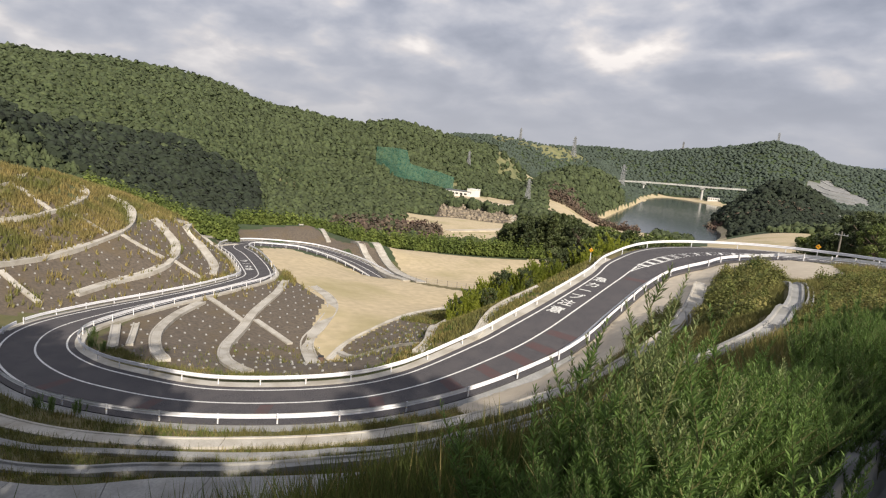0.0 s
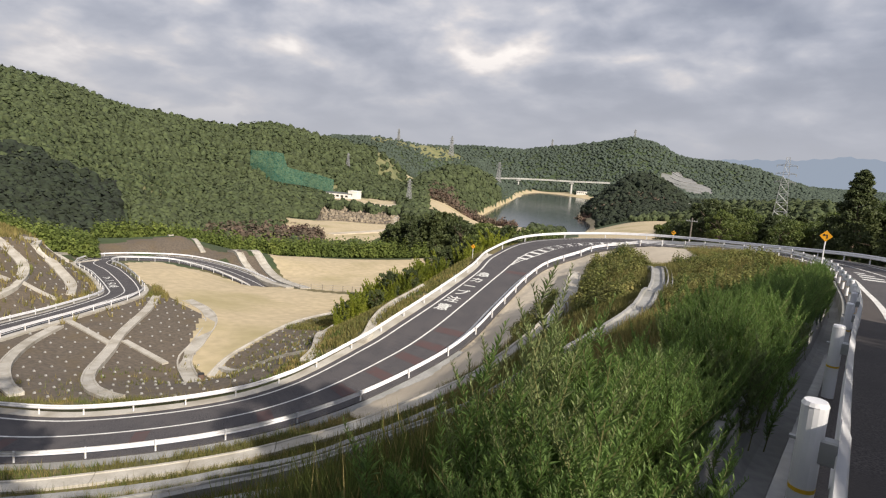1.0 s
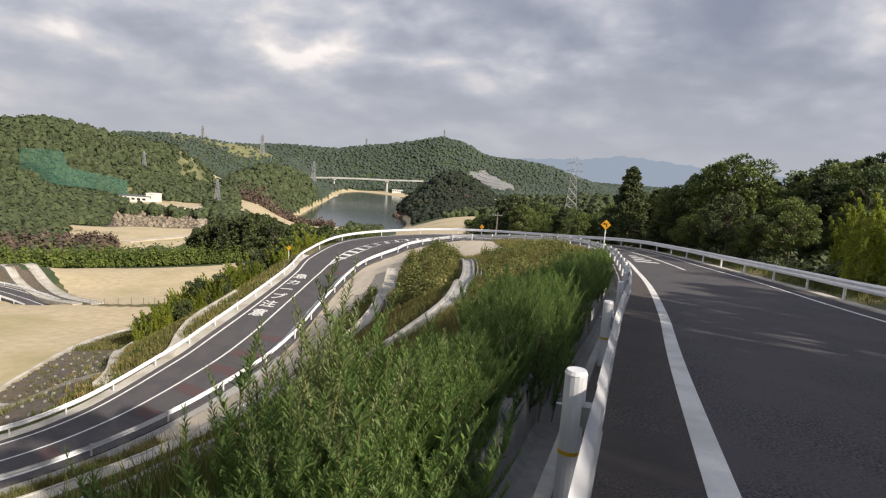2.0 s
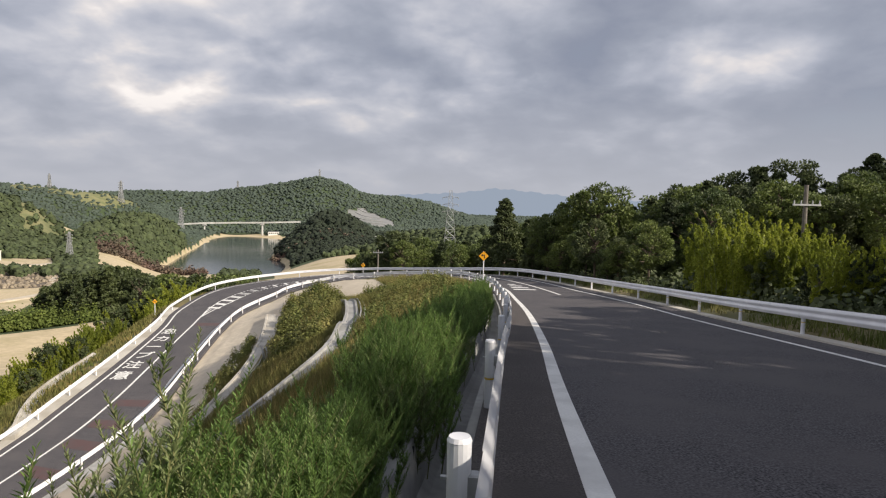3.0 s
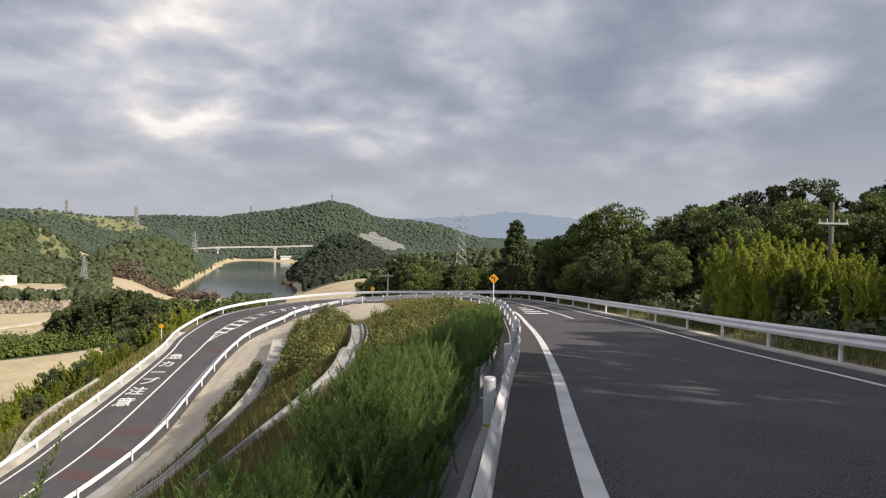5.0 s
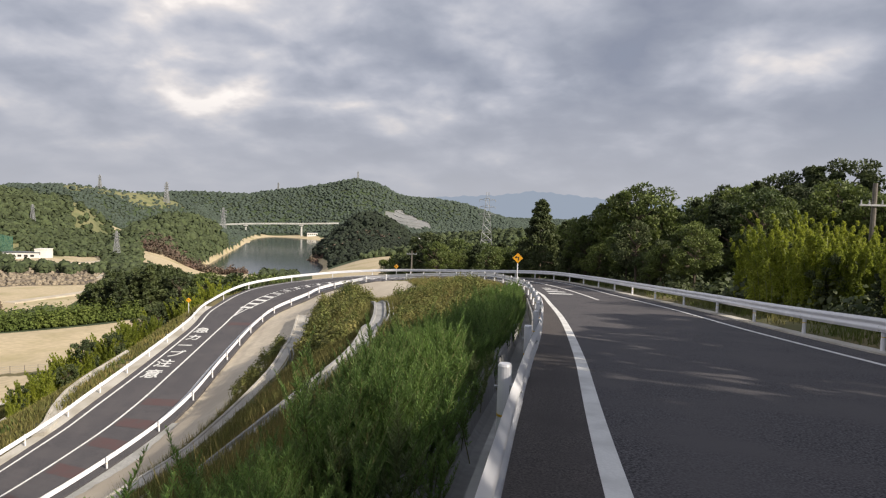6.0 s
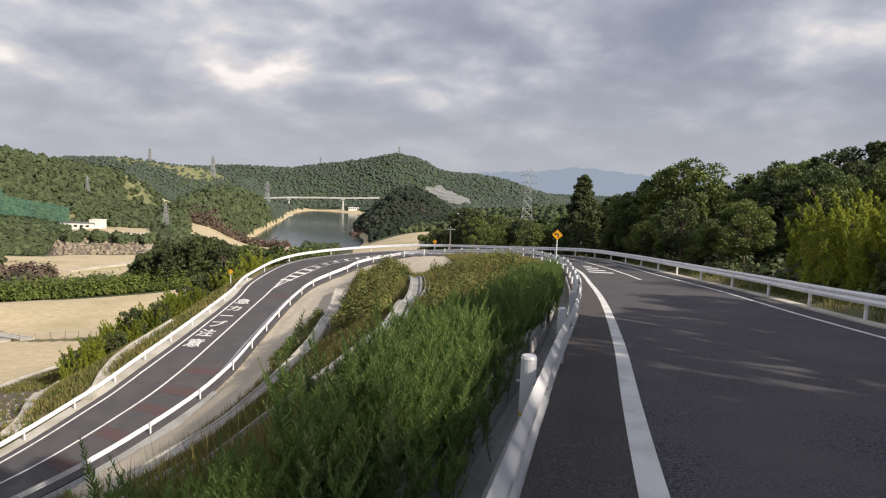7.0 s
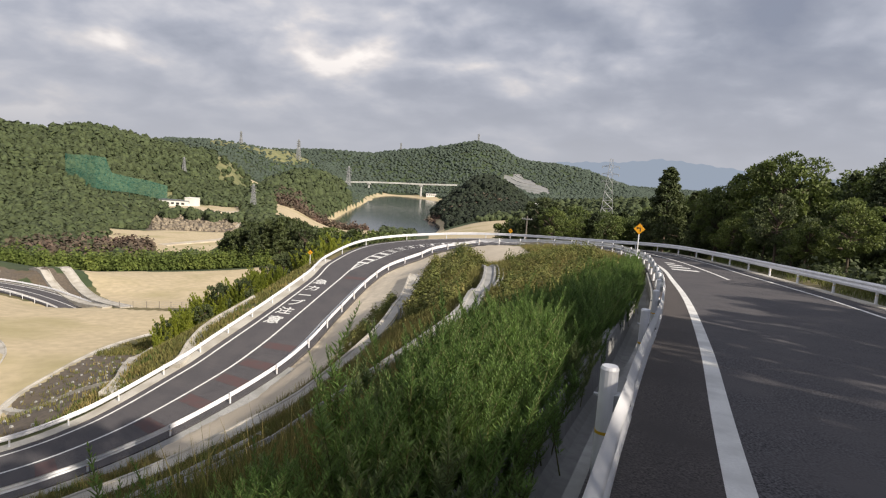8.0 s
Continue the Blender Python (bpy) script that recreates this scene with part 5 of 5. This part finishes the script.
FAR_BROAD = [broadleaf(35, 10, 3.3, 3600, 0.28, LEAF, "broadleaf tree with a dense green crown"), broadleaf(36, 10, 2.9, 3600, 0.27, LEAF_DARK, "dark broadleaf tree below the road")]
FAR_CEDARS = [cedar(45, 10, 2.0, 4200, "dark slim cedar in a dense stand", 0.28), cedar(46, 10, 1.7, 4200, "dark slim cedar in a dense stand", 0.28)]
FAR_BAMBOO = [bamboo(55, 8, "bright green bamboo below the bend", 4400, 0.18), bamboo(56, 8, "bright green bamboo below the bend", 4400, 0.18)]


def by_top(model, az, r, el, base_tall, turn=0.0):
    """A tree at a bearing and distance, clear of the road, whose top stands el degrees above the eye."""
    for _ in range(20):
        x, y = polar(az, r)
        if np.min(np.hypot(PATH[:, 0] - x, PATH[:, 1] - y) - PATH[:, 4]) > 2.6:
            break
        r += 2.0
    tall = 2.1 + r * math.tan(radians(el)) - h1(x, y)
    if tall > 1.2:
        plant(model, x, y, turn, tall / base_tall)


rng = np.random.default_rng(61)
# the trees that stand out against the sky
by_top(CEDARS[0], -4.75, 68, 1.4, 10)
by_top(BROAD[0], -13.2, 60, 2.85, 10)
by_top(BROAD[0], -11.6, 62, 1.9, 10, 2.0)
by_top(BROAD[2], -10.3, 44, -2.5, 10)
by_top(BROAD[1], 5.5, 100, -2.1, 10)
for az, el, k in ((-20.4, 2.85, 1), (-22.9, 3.3, 0), (-25.4, 4.0, 1), (-26.9, 4.5, 0), (-28.1, 4.95, 1), (-30.4, 3.9, 0), (-33.6, 4.2, 1), (-34.8, 5.4, 0), (-37.5, 5.0, 1)):
    by_top(BROAD[1] if k else CEDARS[1], az, 60 + 6 * k, el, 10, az)
SKYLINE = ((-44, 4.4), (-35, 4.4), (-32, 3.3), (-29, 3.4), (-27, 4.2), (-23, 2.9), (-20, 2.4), (-17, 1.2), (-15.5, 1.1), (-13.4, 2.1), (-11, 0.7), (-8, 0.5), (-6.4, -0.9), (-4, -2.2), (0, -2.9), (4, -2.7), (9, -3.6))
# the wood's edge and what stands behind it
for az0, az1, r0, r1, drop, count in ((-9, -5.5, 84, 100, 1.0, 5), (-24, -7, 62, 84, 1.3, 20), (-44, -22, 46, 76, 1.6, 28), (-22, -7, 46, 58, 4.5, 10), (-22, -14, 40, 50, 5.5, 7),
                                      (4.5, 9, 92, 112, 1.2, 7), (-4, 4, 96, 125, 1.0, 11)):
    for i in range(count):
        az = az0 + (az1 - az0) * (i + rng.uniform(0, 1)) / count
        model = (BROAD + BROAD + CEDARS)[rng.integers(0, 8)]
        el = np.interp(az, [q[0] for q in SKYLINE], [q[1] for q in SKYLINE]) - drop * rng.uniform(0, 1)
        by_top(model, az, rng.uniform(r0, r1), el, 10, rng.uniform(0, 6.28))
# bamboo along the right verge
for i in range(36):
    az = -41 + 19.5 * (i + rng.uniform(0.1, 0.9)) / 36
    el = np.interp(az, (-41, -33, -30, -26.5, -23, -21.5), (0.4, -0.4, 0.6, 2.0, 0.2, -1.2)) - 3.2 * rng.uniform(0, 1) ** 1.5
    by_top(BAMBOO[i % 2], az, max(rng.uniform(25, 38), 13.5 / math.sin(radians(-az))), el, 8.2, rng.uniform(0, 6.28))
for i in range(4):
    az = -37 + 14 * (i + 0.5) / 4
    by_top(BROAD[1], az, max(rng.uniform(24, 27), 14.0 / math.sin(radians(-az))), -2.0 + rng.uniform(-1.2, 0.8), 10, rng.uniform(0, 6.28))
def thicket():
    rng = np.random.default_rng(63)
    n = 520
    s = rng.uniform(near_s(4.6, 8), near_s(3.1, 59), n)
    q = np.array([road_at(v, -hw_right(v) - 2.6 - 6.0 * w)[0] for v, w in zip(s, rng.uniform(0, 1, n) ** 0.8)])
    crowns("thicket", q[:, 0], q[:, 1], height(q[:, 0], q[:, 1]) - 0.2, rng.uniform(0.45, 1.0, n), rng.uniform(0.8, 1.5, n), LEAF_DARK, "dark thicket of shrubs under the trees", 85, 63, "shrubs", rings=())


thicket()
# unseen trees beside and behind the walker that shade the upper road
for i in range(32):
    y = -36 + 1.65 * i + rng.uniform(-0.6, 0.6)
    x = 15.2 + (i % 3) * 1.7 + rng.uniform(0, 0.8) + max(0, y) * 0.12
    top = 17.0 if i in (8, 10, 12, 24) else ((10.5 if y < -9.5 else 11.0) + 0.68 * (x - 15.2) + rng.uniform(-0.4, 0.3) if y < -1 else rng.uniform(7.0, 8.4))
    plant(BROAD[1 if top > 15 else rng.integers(0, 3)], x, y, rng.uniform(0, 6.28), (top - h1(x, y)) / 10)
# unseen trees added on the slope behind, so their crowns shade the hairpin below
for i in range(13):
    x = -9 - 4.2 * i
    plant(BROAD[rng.integers(0, 3)], x, -8.5 - 0.13 * (-9 - x) * 1.2 + rng.uniform(-0.8, 0.8), rng.uniform(0, 6.28), rng.uniform(1.8, 2.1))
# dark stand of cedars and the bright bamboo below the bend
for i in range(46):
    az, r = 27.0 + 8.0 * (i + rng.uniform(0, 1)) / 46, rng.uniform(178, 215)
    by_top((FAR_CEDARS + FAR_BROAD[1:2])[i % 3], az, r, -5.6 - 0.16 * (az - 30.5) ** 2 * 0.55 + rng.uniform(-0.5, 0.3), 10, rng.uniform(0, 6.28))
for i in range(14):
    az, r = 19.5 + 6.5 * (i + rng.uniform(0, 1)) / 14, rng.uniform(135, 160)
    by_top(FAR_BROAD[i % 2], az, r, -6.6 + rng.uniform(-0.6, 0.4), 10, rng.uniform(0, 6.28))
for i in range(72):
    az = 24.5 + 15.5 * (i + rng.uniform(0, 1)) / 72
    r = 100 - (az - 24) * 1.2 + rng.uniform(-6, 8)
    by_top((FAR_BAMBOO + FAR_BAMBOO + FAR_BROAD[1:2])[i % 5], az, r, -6.7 - (az - 24.5) * 0.48 + rng.uniform(-1.1, 0.5), 8.2 if i % 5 < 4 else 10, rng.uniform(0, 6.28))
MODELS = BROAD + CEDARS + BAMBOO + FAR_BROAD + FAR_CEDARS + FAR_BAMBOO
for i, model in enumerate(MODELS):
    x, y = polar(-55 - 5 * i, 60)
    model.location = (x, y, h1(x, y) - 0.2)


# ---- grass on the slopes ----
def grass(name, count, area, blade, material, label, seed, wide=0.03, per=5, avoid_road=True):
    rng = np.random.default_rng(seed)
    x0, x1, y0, y1 = area
    x, y = rng.uniform(x0, x1, count), rng.uniform(y0, y1, count)
    clump = np.array([noise.noise(Vector((a * 0.35, b * 0.35, seed))) for a, b in zip(x, y)])
    ok = clump > rng.uniform(-0.55, 0.25, count)
    x, y = x[ok], y[ok]
    m = ground_masks(x, y, np.zeros(len(x)))
    ok = ~(m["sand"] | m["apron"] | m["wood"])
    x, y = x[ok], y[ok]
    ok = ~((inside(x, y, CLOTH_A) | inside(x, y, CLOTH_D) | inside(x, y, CLOTH_B)) & ~inside(x, y, UPPER_TERRACE) & (rng.uniform(0, 1, len(x)) > 0.07))
    x, y = x[ok], y[ok]
    P = PATH[::3]
    keep = np.ones(len(x), bool)
    for i in range(0, len(x), 5000):
        d2 = (x[i:i + 5000, None] - P[None, :, 0]) ** 2 + (y[i:i + 5000, None] - P[None, :, 1]) ** 2
        j = np.argmin(d2, 1)
        keep[i:i + 5000] = np.sqrt(d2[np.arange(len(j)), j]) > np.minimum(P[j, 3], P[j, 4]) + 1.25
    x, y = x[keep], y[keep]
    for pts, w in ((BERM_A, 1.0), (BERM_B, 0.5), (BERM_C, 0.75), (BERM_D, 1.5)):
        q = spline(pts, 1.0)
        keep = np.ones(len(x), bool)
        for a, b in q:
            keep &= (x - a) ** 2 + (y - b) ** 2 > w * w
        x, y = x[keep], y[keep]
    z = height(x, y)
    n = len(x) * per
    X, Y, Z = np.repeat(x, per) + rng.normal(0, 0.13, n), np.repeat(y, per) + rng.normal(0, 0.13, n), np.repeat(z, per) - 0.05
    a, h = rng.uniform(0, 6.28, n), blade * rng.uniform(0.45, 1.2, n)
    lean = h * rng.uniform(0.1, 0.55, n)
    w = wide * rng.uniform(0.6, 1.4, n)
    la = rng.uniform(0, 6.28, n)
    v = np.stack([np.stack([X - np.cos(a) * w, Y - np.sin(a) * w, Z], 1), np.stack([X + np.cos(a) * w, Y + np.sin(a) * w, Z], 1),
                  np.stack([X + np.cos(la) * lean, Y + np.sin(la) * lean, Z + h], 1)], 1).reshape(-1, 3)
    f = np.arange(n * 3).reshape(-1, 3)
    tagged(new(name, raw_mesh(name, v, f, material)), label, "grass", kind="stuff")


grass("dry_grass", 26000, (-32, -5.5, -6, 70), 0.6, DRY_GRASS, "dry straw-coloured grass tufts on the slope", 71, 0.014, 7)
grass("green_grass", 22000, (-32, -5.5, -6, 66), 0.5, GREEN_GRASS, "green and brown grass tufts on the slope", 72, 0.014, 7)
grass("green_grass", 26000, (-60, -12, -4, 26), 0.55, GREEN_GRASS, "grass and weeds between the concrete berms", 73, 0.022)
grass("dry_grass", 12000, (-60, -8, -4, 30), 0.6, DRY_GRASS, "dry brown grass between the concrete berms", 78, 0.02)
grass("green_grass", 9000, (-9, -0.5, -7, 40), 0.32, GREEN_GRASS, "short green grass under the weeds", 79, 0.008, 9)
grass("green_grass", 16000, (-8, -0.6, -7, 3), 0.4, GREEN_GRASS, "ankle-high green grass on the bank top", 80, 0.007, 9)
grass("green_grass", 9000, (-16, -3, -5, 6), 0.34, GREEN_GRASS, "thick green grass beside the concrete berms", 85, 0.010, 9)
grass("dry_grass", 15000, (-13, 3, 14, 64), 0.5, DRY_GRASS, "rough dry grass inside the bend", 86, 0.016, 7)
grass("green_grass", 10000, (-13, 3, 14, 64), 0.42, GREEN_GRASS, "green weeds and grass inside the bend", 87, 0.016, 7)
grass("dry_grass", 6000, (-12, -0.8, -7, 6), 0.45, DRY_GRASS, "sparse dry grass on the bank top", 84, 0.007, 8)
grass("dry_grass", 16000, (-58, -31, 32, 84), 0.5, DRY_GRASS, "dry grass on the bank below the road", 74, 0.05)
grass("green_grass", 12000, (-60, -31, 30, 84), 0.5, GREEN_GRASS, "green grass on the bank below the road", 75, 0.05)
grass("dry_grass", 26000, (-142, -78, 8, 62), 1.1, DRY_GRASS, "tall dry pampas-like grass on the terraced cutting", 76, 0.09)
grass("green_grass", 5000, (9, 16, 6, 60), 0.45, GREEN_GRASS, "short green grass on the verge", 77, 0.02)


def slope_scrub():
    rng = np.random.default_rng(95)
    for poly, count, size, material, label in (
            ([(-18.6, 61), (-16.4, 49), (-13.4, 37), (-8.4, 34), (-8.6, 44), (-11.4, 58), (-16.5, 70)], 420, 0.62, SCRUB, "olive scrub and tall grass between the drains"),
            ([(-20.0, 60), (-19.2, 50), (-18.6, 42), (-16.8, 36), (-14.8, 36), (-17.2, 50)], 110, 0.42, SCRUB, "narrow strip of scrub beside the apron"),
            ([(-6.4, 27), (-6.6, 40), (-8, 50), (-3, 58), (0.5, 44), (1.2, 28), (-2.5, 24)], 420, 0.45, SCRUB, "rough scrub and dry grass inside the bend"),
            ([(-14, 28), (-24, 21), (-36, 11), (-34, 8), (-20, 16), (-10, 21.5)], 160, 0.35, SCRUB, "low weeds between the concrete berms")):
        xs, ys = [q[0] for q in poly], [q[1] for q in poly]
        x, y = rng.uniform(min(xs), max(xs), count * 3), rng.uniform(min(ys), max(ys), count * 3)
        ok = inside(x, y, poly)
        x, y = x[ok][:count], y[ok][:count]
        for pts in (BERM_A, BERM_B, BERM_C, BERM_D):
            q = spline(pts, 0.8)
            off = np.min(np.hypot(x[:, None] - q[None, :, 0], y[:, None] - q[None, :, 1]), 1) > 1.35
            x, y = x[off], y[off]
        crowns("slope_scrub", x, y, height(x, y) - 0.1, size * rng.uniform(0.5, 1.2, len(x)), rng.uniform(0.9, 1.9, len(x)), material, label, 130, int(count), "shrubs", rings=())


slope_scrub()


# ---- tall feathery weeds behind the channel ----
def weed(seed, tall, stems, material, label, leaf=0.034, lean_out=0.3):
    rng = np.random.default_rng(seed)
    t = thing("weed_plant", label, "weed", "tall weeds behind the channel")
    bm = bmesh.new()
    V, F = [], []
    k = 0
    for i in range(stems):
        a = rng.uniform(0, 6.28)
        h = tall * rng.uniform(0.55, 1.1)
        out = lean_out * rng.uniform(0.1, 1.0) * h
        base = np.array([rng.normal(0, 0.12), rng.normal(0, 0.12), -0.15])
        dirn = np.array([math.cos(a), math.sin(a), 0])
        P = lambda u: base + np.array([0, 0, h * u * (1 - 0.12 * u)]) + dirn * out * u ** 1.6
        for u0, u1 in ((0, 0.4), (0.4, 0.75), (0.75, 1.0)):
            rod(bm, P(u0), P(u1), 0.006 - 0.004 * u0, 0.006 - 0.004 * u1, seg=3)
        shoots = [(P, 0.12, 1.0, int(110 * h / tall))]
        for m in range(10):
            u = 0.14 + 0.08 * m + rng.uniform(0, 0.07)
            q, b = P(u), m * 2.4 + rng.uniform(-0.5, 0.5)
            long = (0.42 - 0.27 * u) * h * rng.uniform(0.7, 1.25)
            d = np.array([math.cos(b) * 0.5, math.sin(b) * 0.5, 0.9]) + dirn * 0.25 * lean_out
            shoots.append((lambda v, q=q, d=d, long=long: q + d * long * v + np.array([0, 0, 0.15 * long * v * v]), 0.08, 1.0, int(120 * long / (0.36 * tall))))
            rod(bm, q, shoots[-1][0](1.0), 0.003, 0.001, seg=3)
        for curve, u0, u1, n in shoots:
            if n < 2:
                continue
            u = u0 + (u1 - u0) * np.arange(n) / n
            p = np.array([curve(v) for v in u])
            b = np.arange(n) * 2.4 + rng.uniform(-0.3, 0.3, n)
            d = np.stack([np.cos(b), np.sin(b), rng.uniform(0.5, 1.5, n) + 0.9 * u], 1)
            d /= np.linalg.norm(d, axis=1)[:, None]
            L = (leaf * rng.uniform(0.7, 1.4, n) * (1.3 - 0.85 * u))[:, None]
            side = np.stack([d[:, 1], -d[:, 0], np.zeros(n)], 1)
            side /= np.linalg.norm(side, axis=1)[:, None]
            mid = p + d * L * 0.8
            V.append(np.stack([p, mid + side * L * 0.15, p + d * L * 1.6 - np.array([0, 0, 0.25]) * L, mid - side * L * 0.15], 1).reshape(-1, 3))
            j = k + np.arange(n)[:, None] * 4
            F.append(np.concatenate([j + np.array([0, 1, 2]), j + np.array([0, 2, 3])], 1).reshape(-1, 3))
            k += 4 * n
    part("stem", bm, STEM, t)
    new("leaves", raw_mesh("leaves", np.concatenate(V), np.concatenate(F), material)).parent = t
    return t


WEEDS = [weed(81, 1.2, 9, LEAF_WEED, "tall feathery green weed beside the channel", 0.03, 0.2), weed(82, 1.05, 10, LEAF_WEED, "bushy feathery green weed beside the channel", 0.03, 0.22),
         weed(83, 1.0, 7, LEAF_GREY, "grey-green mugwort with pale flower spikes", 0.036), weed(84, 1.15, 7, LEAF_WEED, "upright feathery weed overhanging the channel", 0.032, 0.5),
         weed(85, 1.3, 3, LEAF_GREY, "thin tall weed stalks standing above the rest", 0.03, 0.25)]
rng = np.random.default_rng(91)
S_W0 = near_s(3.4, -3.6)
S_W1 = near_s(6, 33)
for s in np.arange(S_W0, S_W1, 0.36):
    span = 2.4 if s < S_W0 + 3.2 else 1.9 if s < S_W0 + 16 else 1.7
    for k in range(6 if s < S_W0 + 8 else 4 if s < S_W0 + 13 else 2):
        off = 0.85 + span * rng.uniform(0, 1) ** 1.3
        p, _ = road_at(s + rng.uniform(-0.2, 0.2), hw_left(s) + off)
        if p[1] < 1.55 or p[1] < -0.7 and -p[0] - 0.3 > 0.78 * (p[1] + 3.2) or p[1] >= -0.7 and -p[0] > 0.98 + 0.10 * (p[1] - 0.8) + 0.02 * max(0, p[1] - 5) ** 2:
            continue
        pick = rng.choice([0, 1, 3, 0, 1, 2])
        if s < S_W0 + 6 and off > 1.9:
            pick = rng.choice([2, 2, 1, 0, 4])
        if k == 0 and p[1] > 1.9 and rng.uniform() < 0.5:
            off = rng.uniform(0.88, 0.98)
            p, _ = road_at(s, hw_left(s) + off)
            pick = 3
        size = rng.uniform(0.95, 1.3) * (1.0 if off < 2.2 else 1.1)
        plant(WEEDS[pick], p[0], p[1], rng.uniform(0, 6.28), size, h1(p[0], p[1]))
# the thick clump where the walk begins
for i in range(34):
    y = -2.1 + 2.3 * (i + rng.uniform(0, 1)) / 34
    x = -1.02 - rng.uniform(0, 1) * max(0.12, min(0.5, 0.45 * (y + 2.1), 0.5 - 0.3 * y))
    plant(WEEDS[rng.choice([0, 1, 2, 2, 0, 4])], x, y, rng.uniform(0, 6.28), rng.uniform(0.9, 1.2), h1(x, y))
for i in range(26):
    x, y = -1.08 - rng.uniform(0, 0.12), -1.7 + 3.8 * (i + rng.uniform(0, 1)) / 26
    plant(WEEDS[3 if y < 0.6 else 1], x, y, rng.uniform(0, 6.28), rng.uniform(0.75, 1.0), h1(x, y))
for i in range(16):
    x, y = -1.05 - rng.uniform(0, 0.55), 0.2 + 1.5 * (i + rng.uniform(0, 1)) / 16
    plant(WEEDS[rng.choice([0, 1, 2])], x, y, rng.uniform(0, 6.28), rng.uniform(0.5, 0.68), h1(x, y))
# tall stalks rising above the clump
for x, y, k in ((-1.5, -0.35, 1.35), (-1.72, -0.7, 1.25)):
    plant(WEEDS[4], x, y, 40 * x, k, h1(x, y))
for i, w in enumerate(WEEDS):
    p, _ = road_at(S_W1 + 1 + i * 0.7, hw_left(S_W1) + 2.2)
    w.location = (p[0], p[1], h1(p[0], p[1]))
# a few stalks and shrubs standing lower on the slope
for x, y, k, s in ((-48.0, 10.2, 1, 1.5), (-49.4, 9.6, 0, 1.4), (-46.6, 11.6, 1, 1.3), (-62.5, 17.8, 0, 1.6), (-60.0, 18.2, 1, 1.4), (-66.5, 19.6, 1, 1.3), (-16.5, 22.5, 4, 1.3), (-12.8, 24.0, 4, 1.2), (-13.4, 20.0, 2, 1.2)):
    plant(WEEDS[k], x, y, x, s)
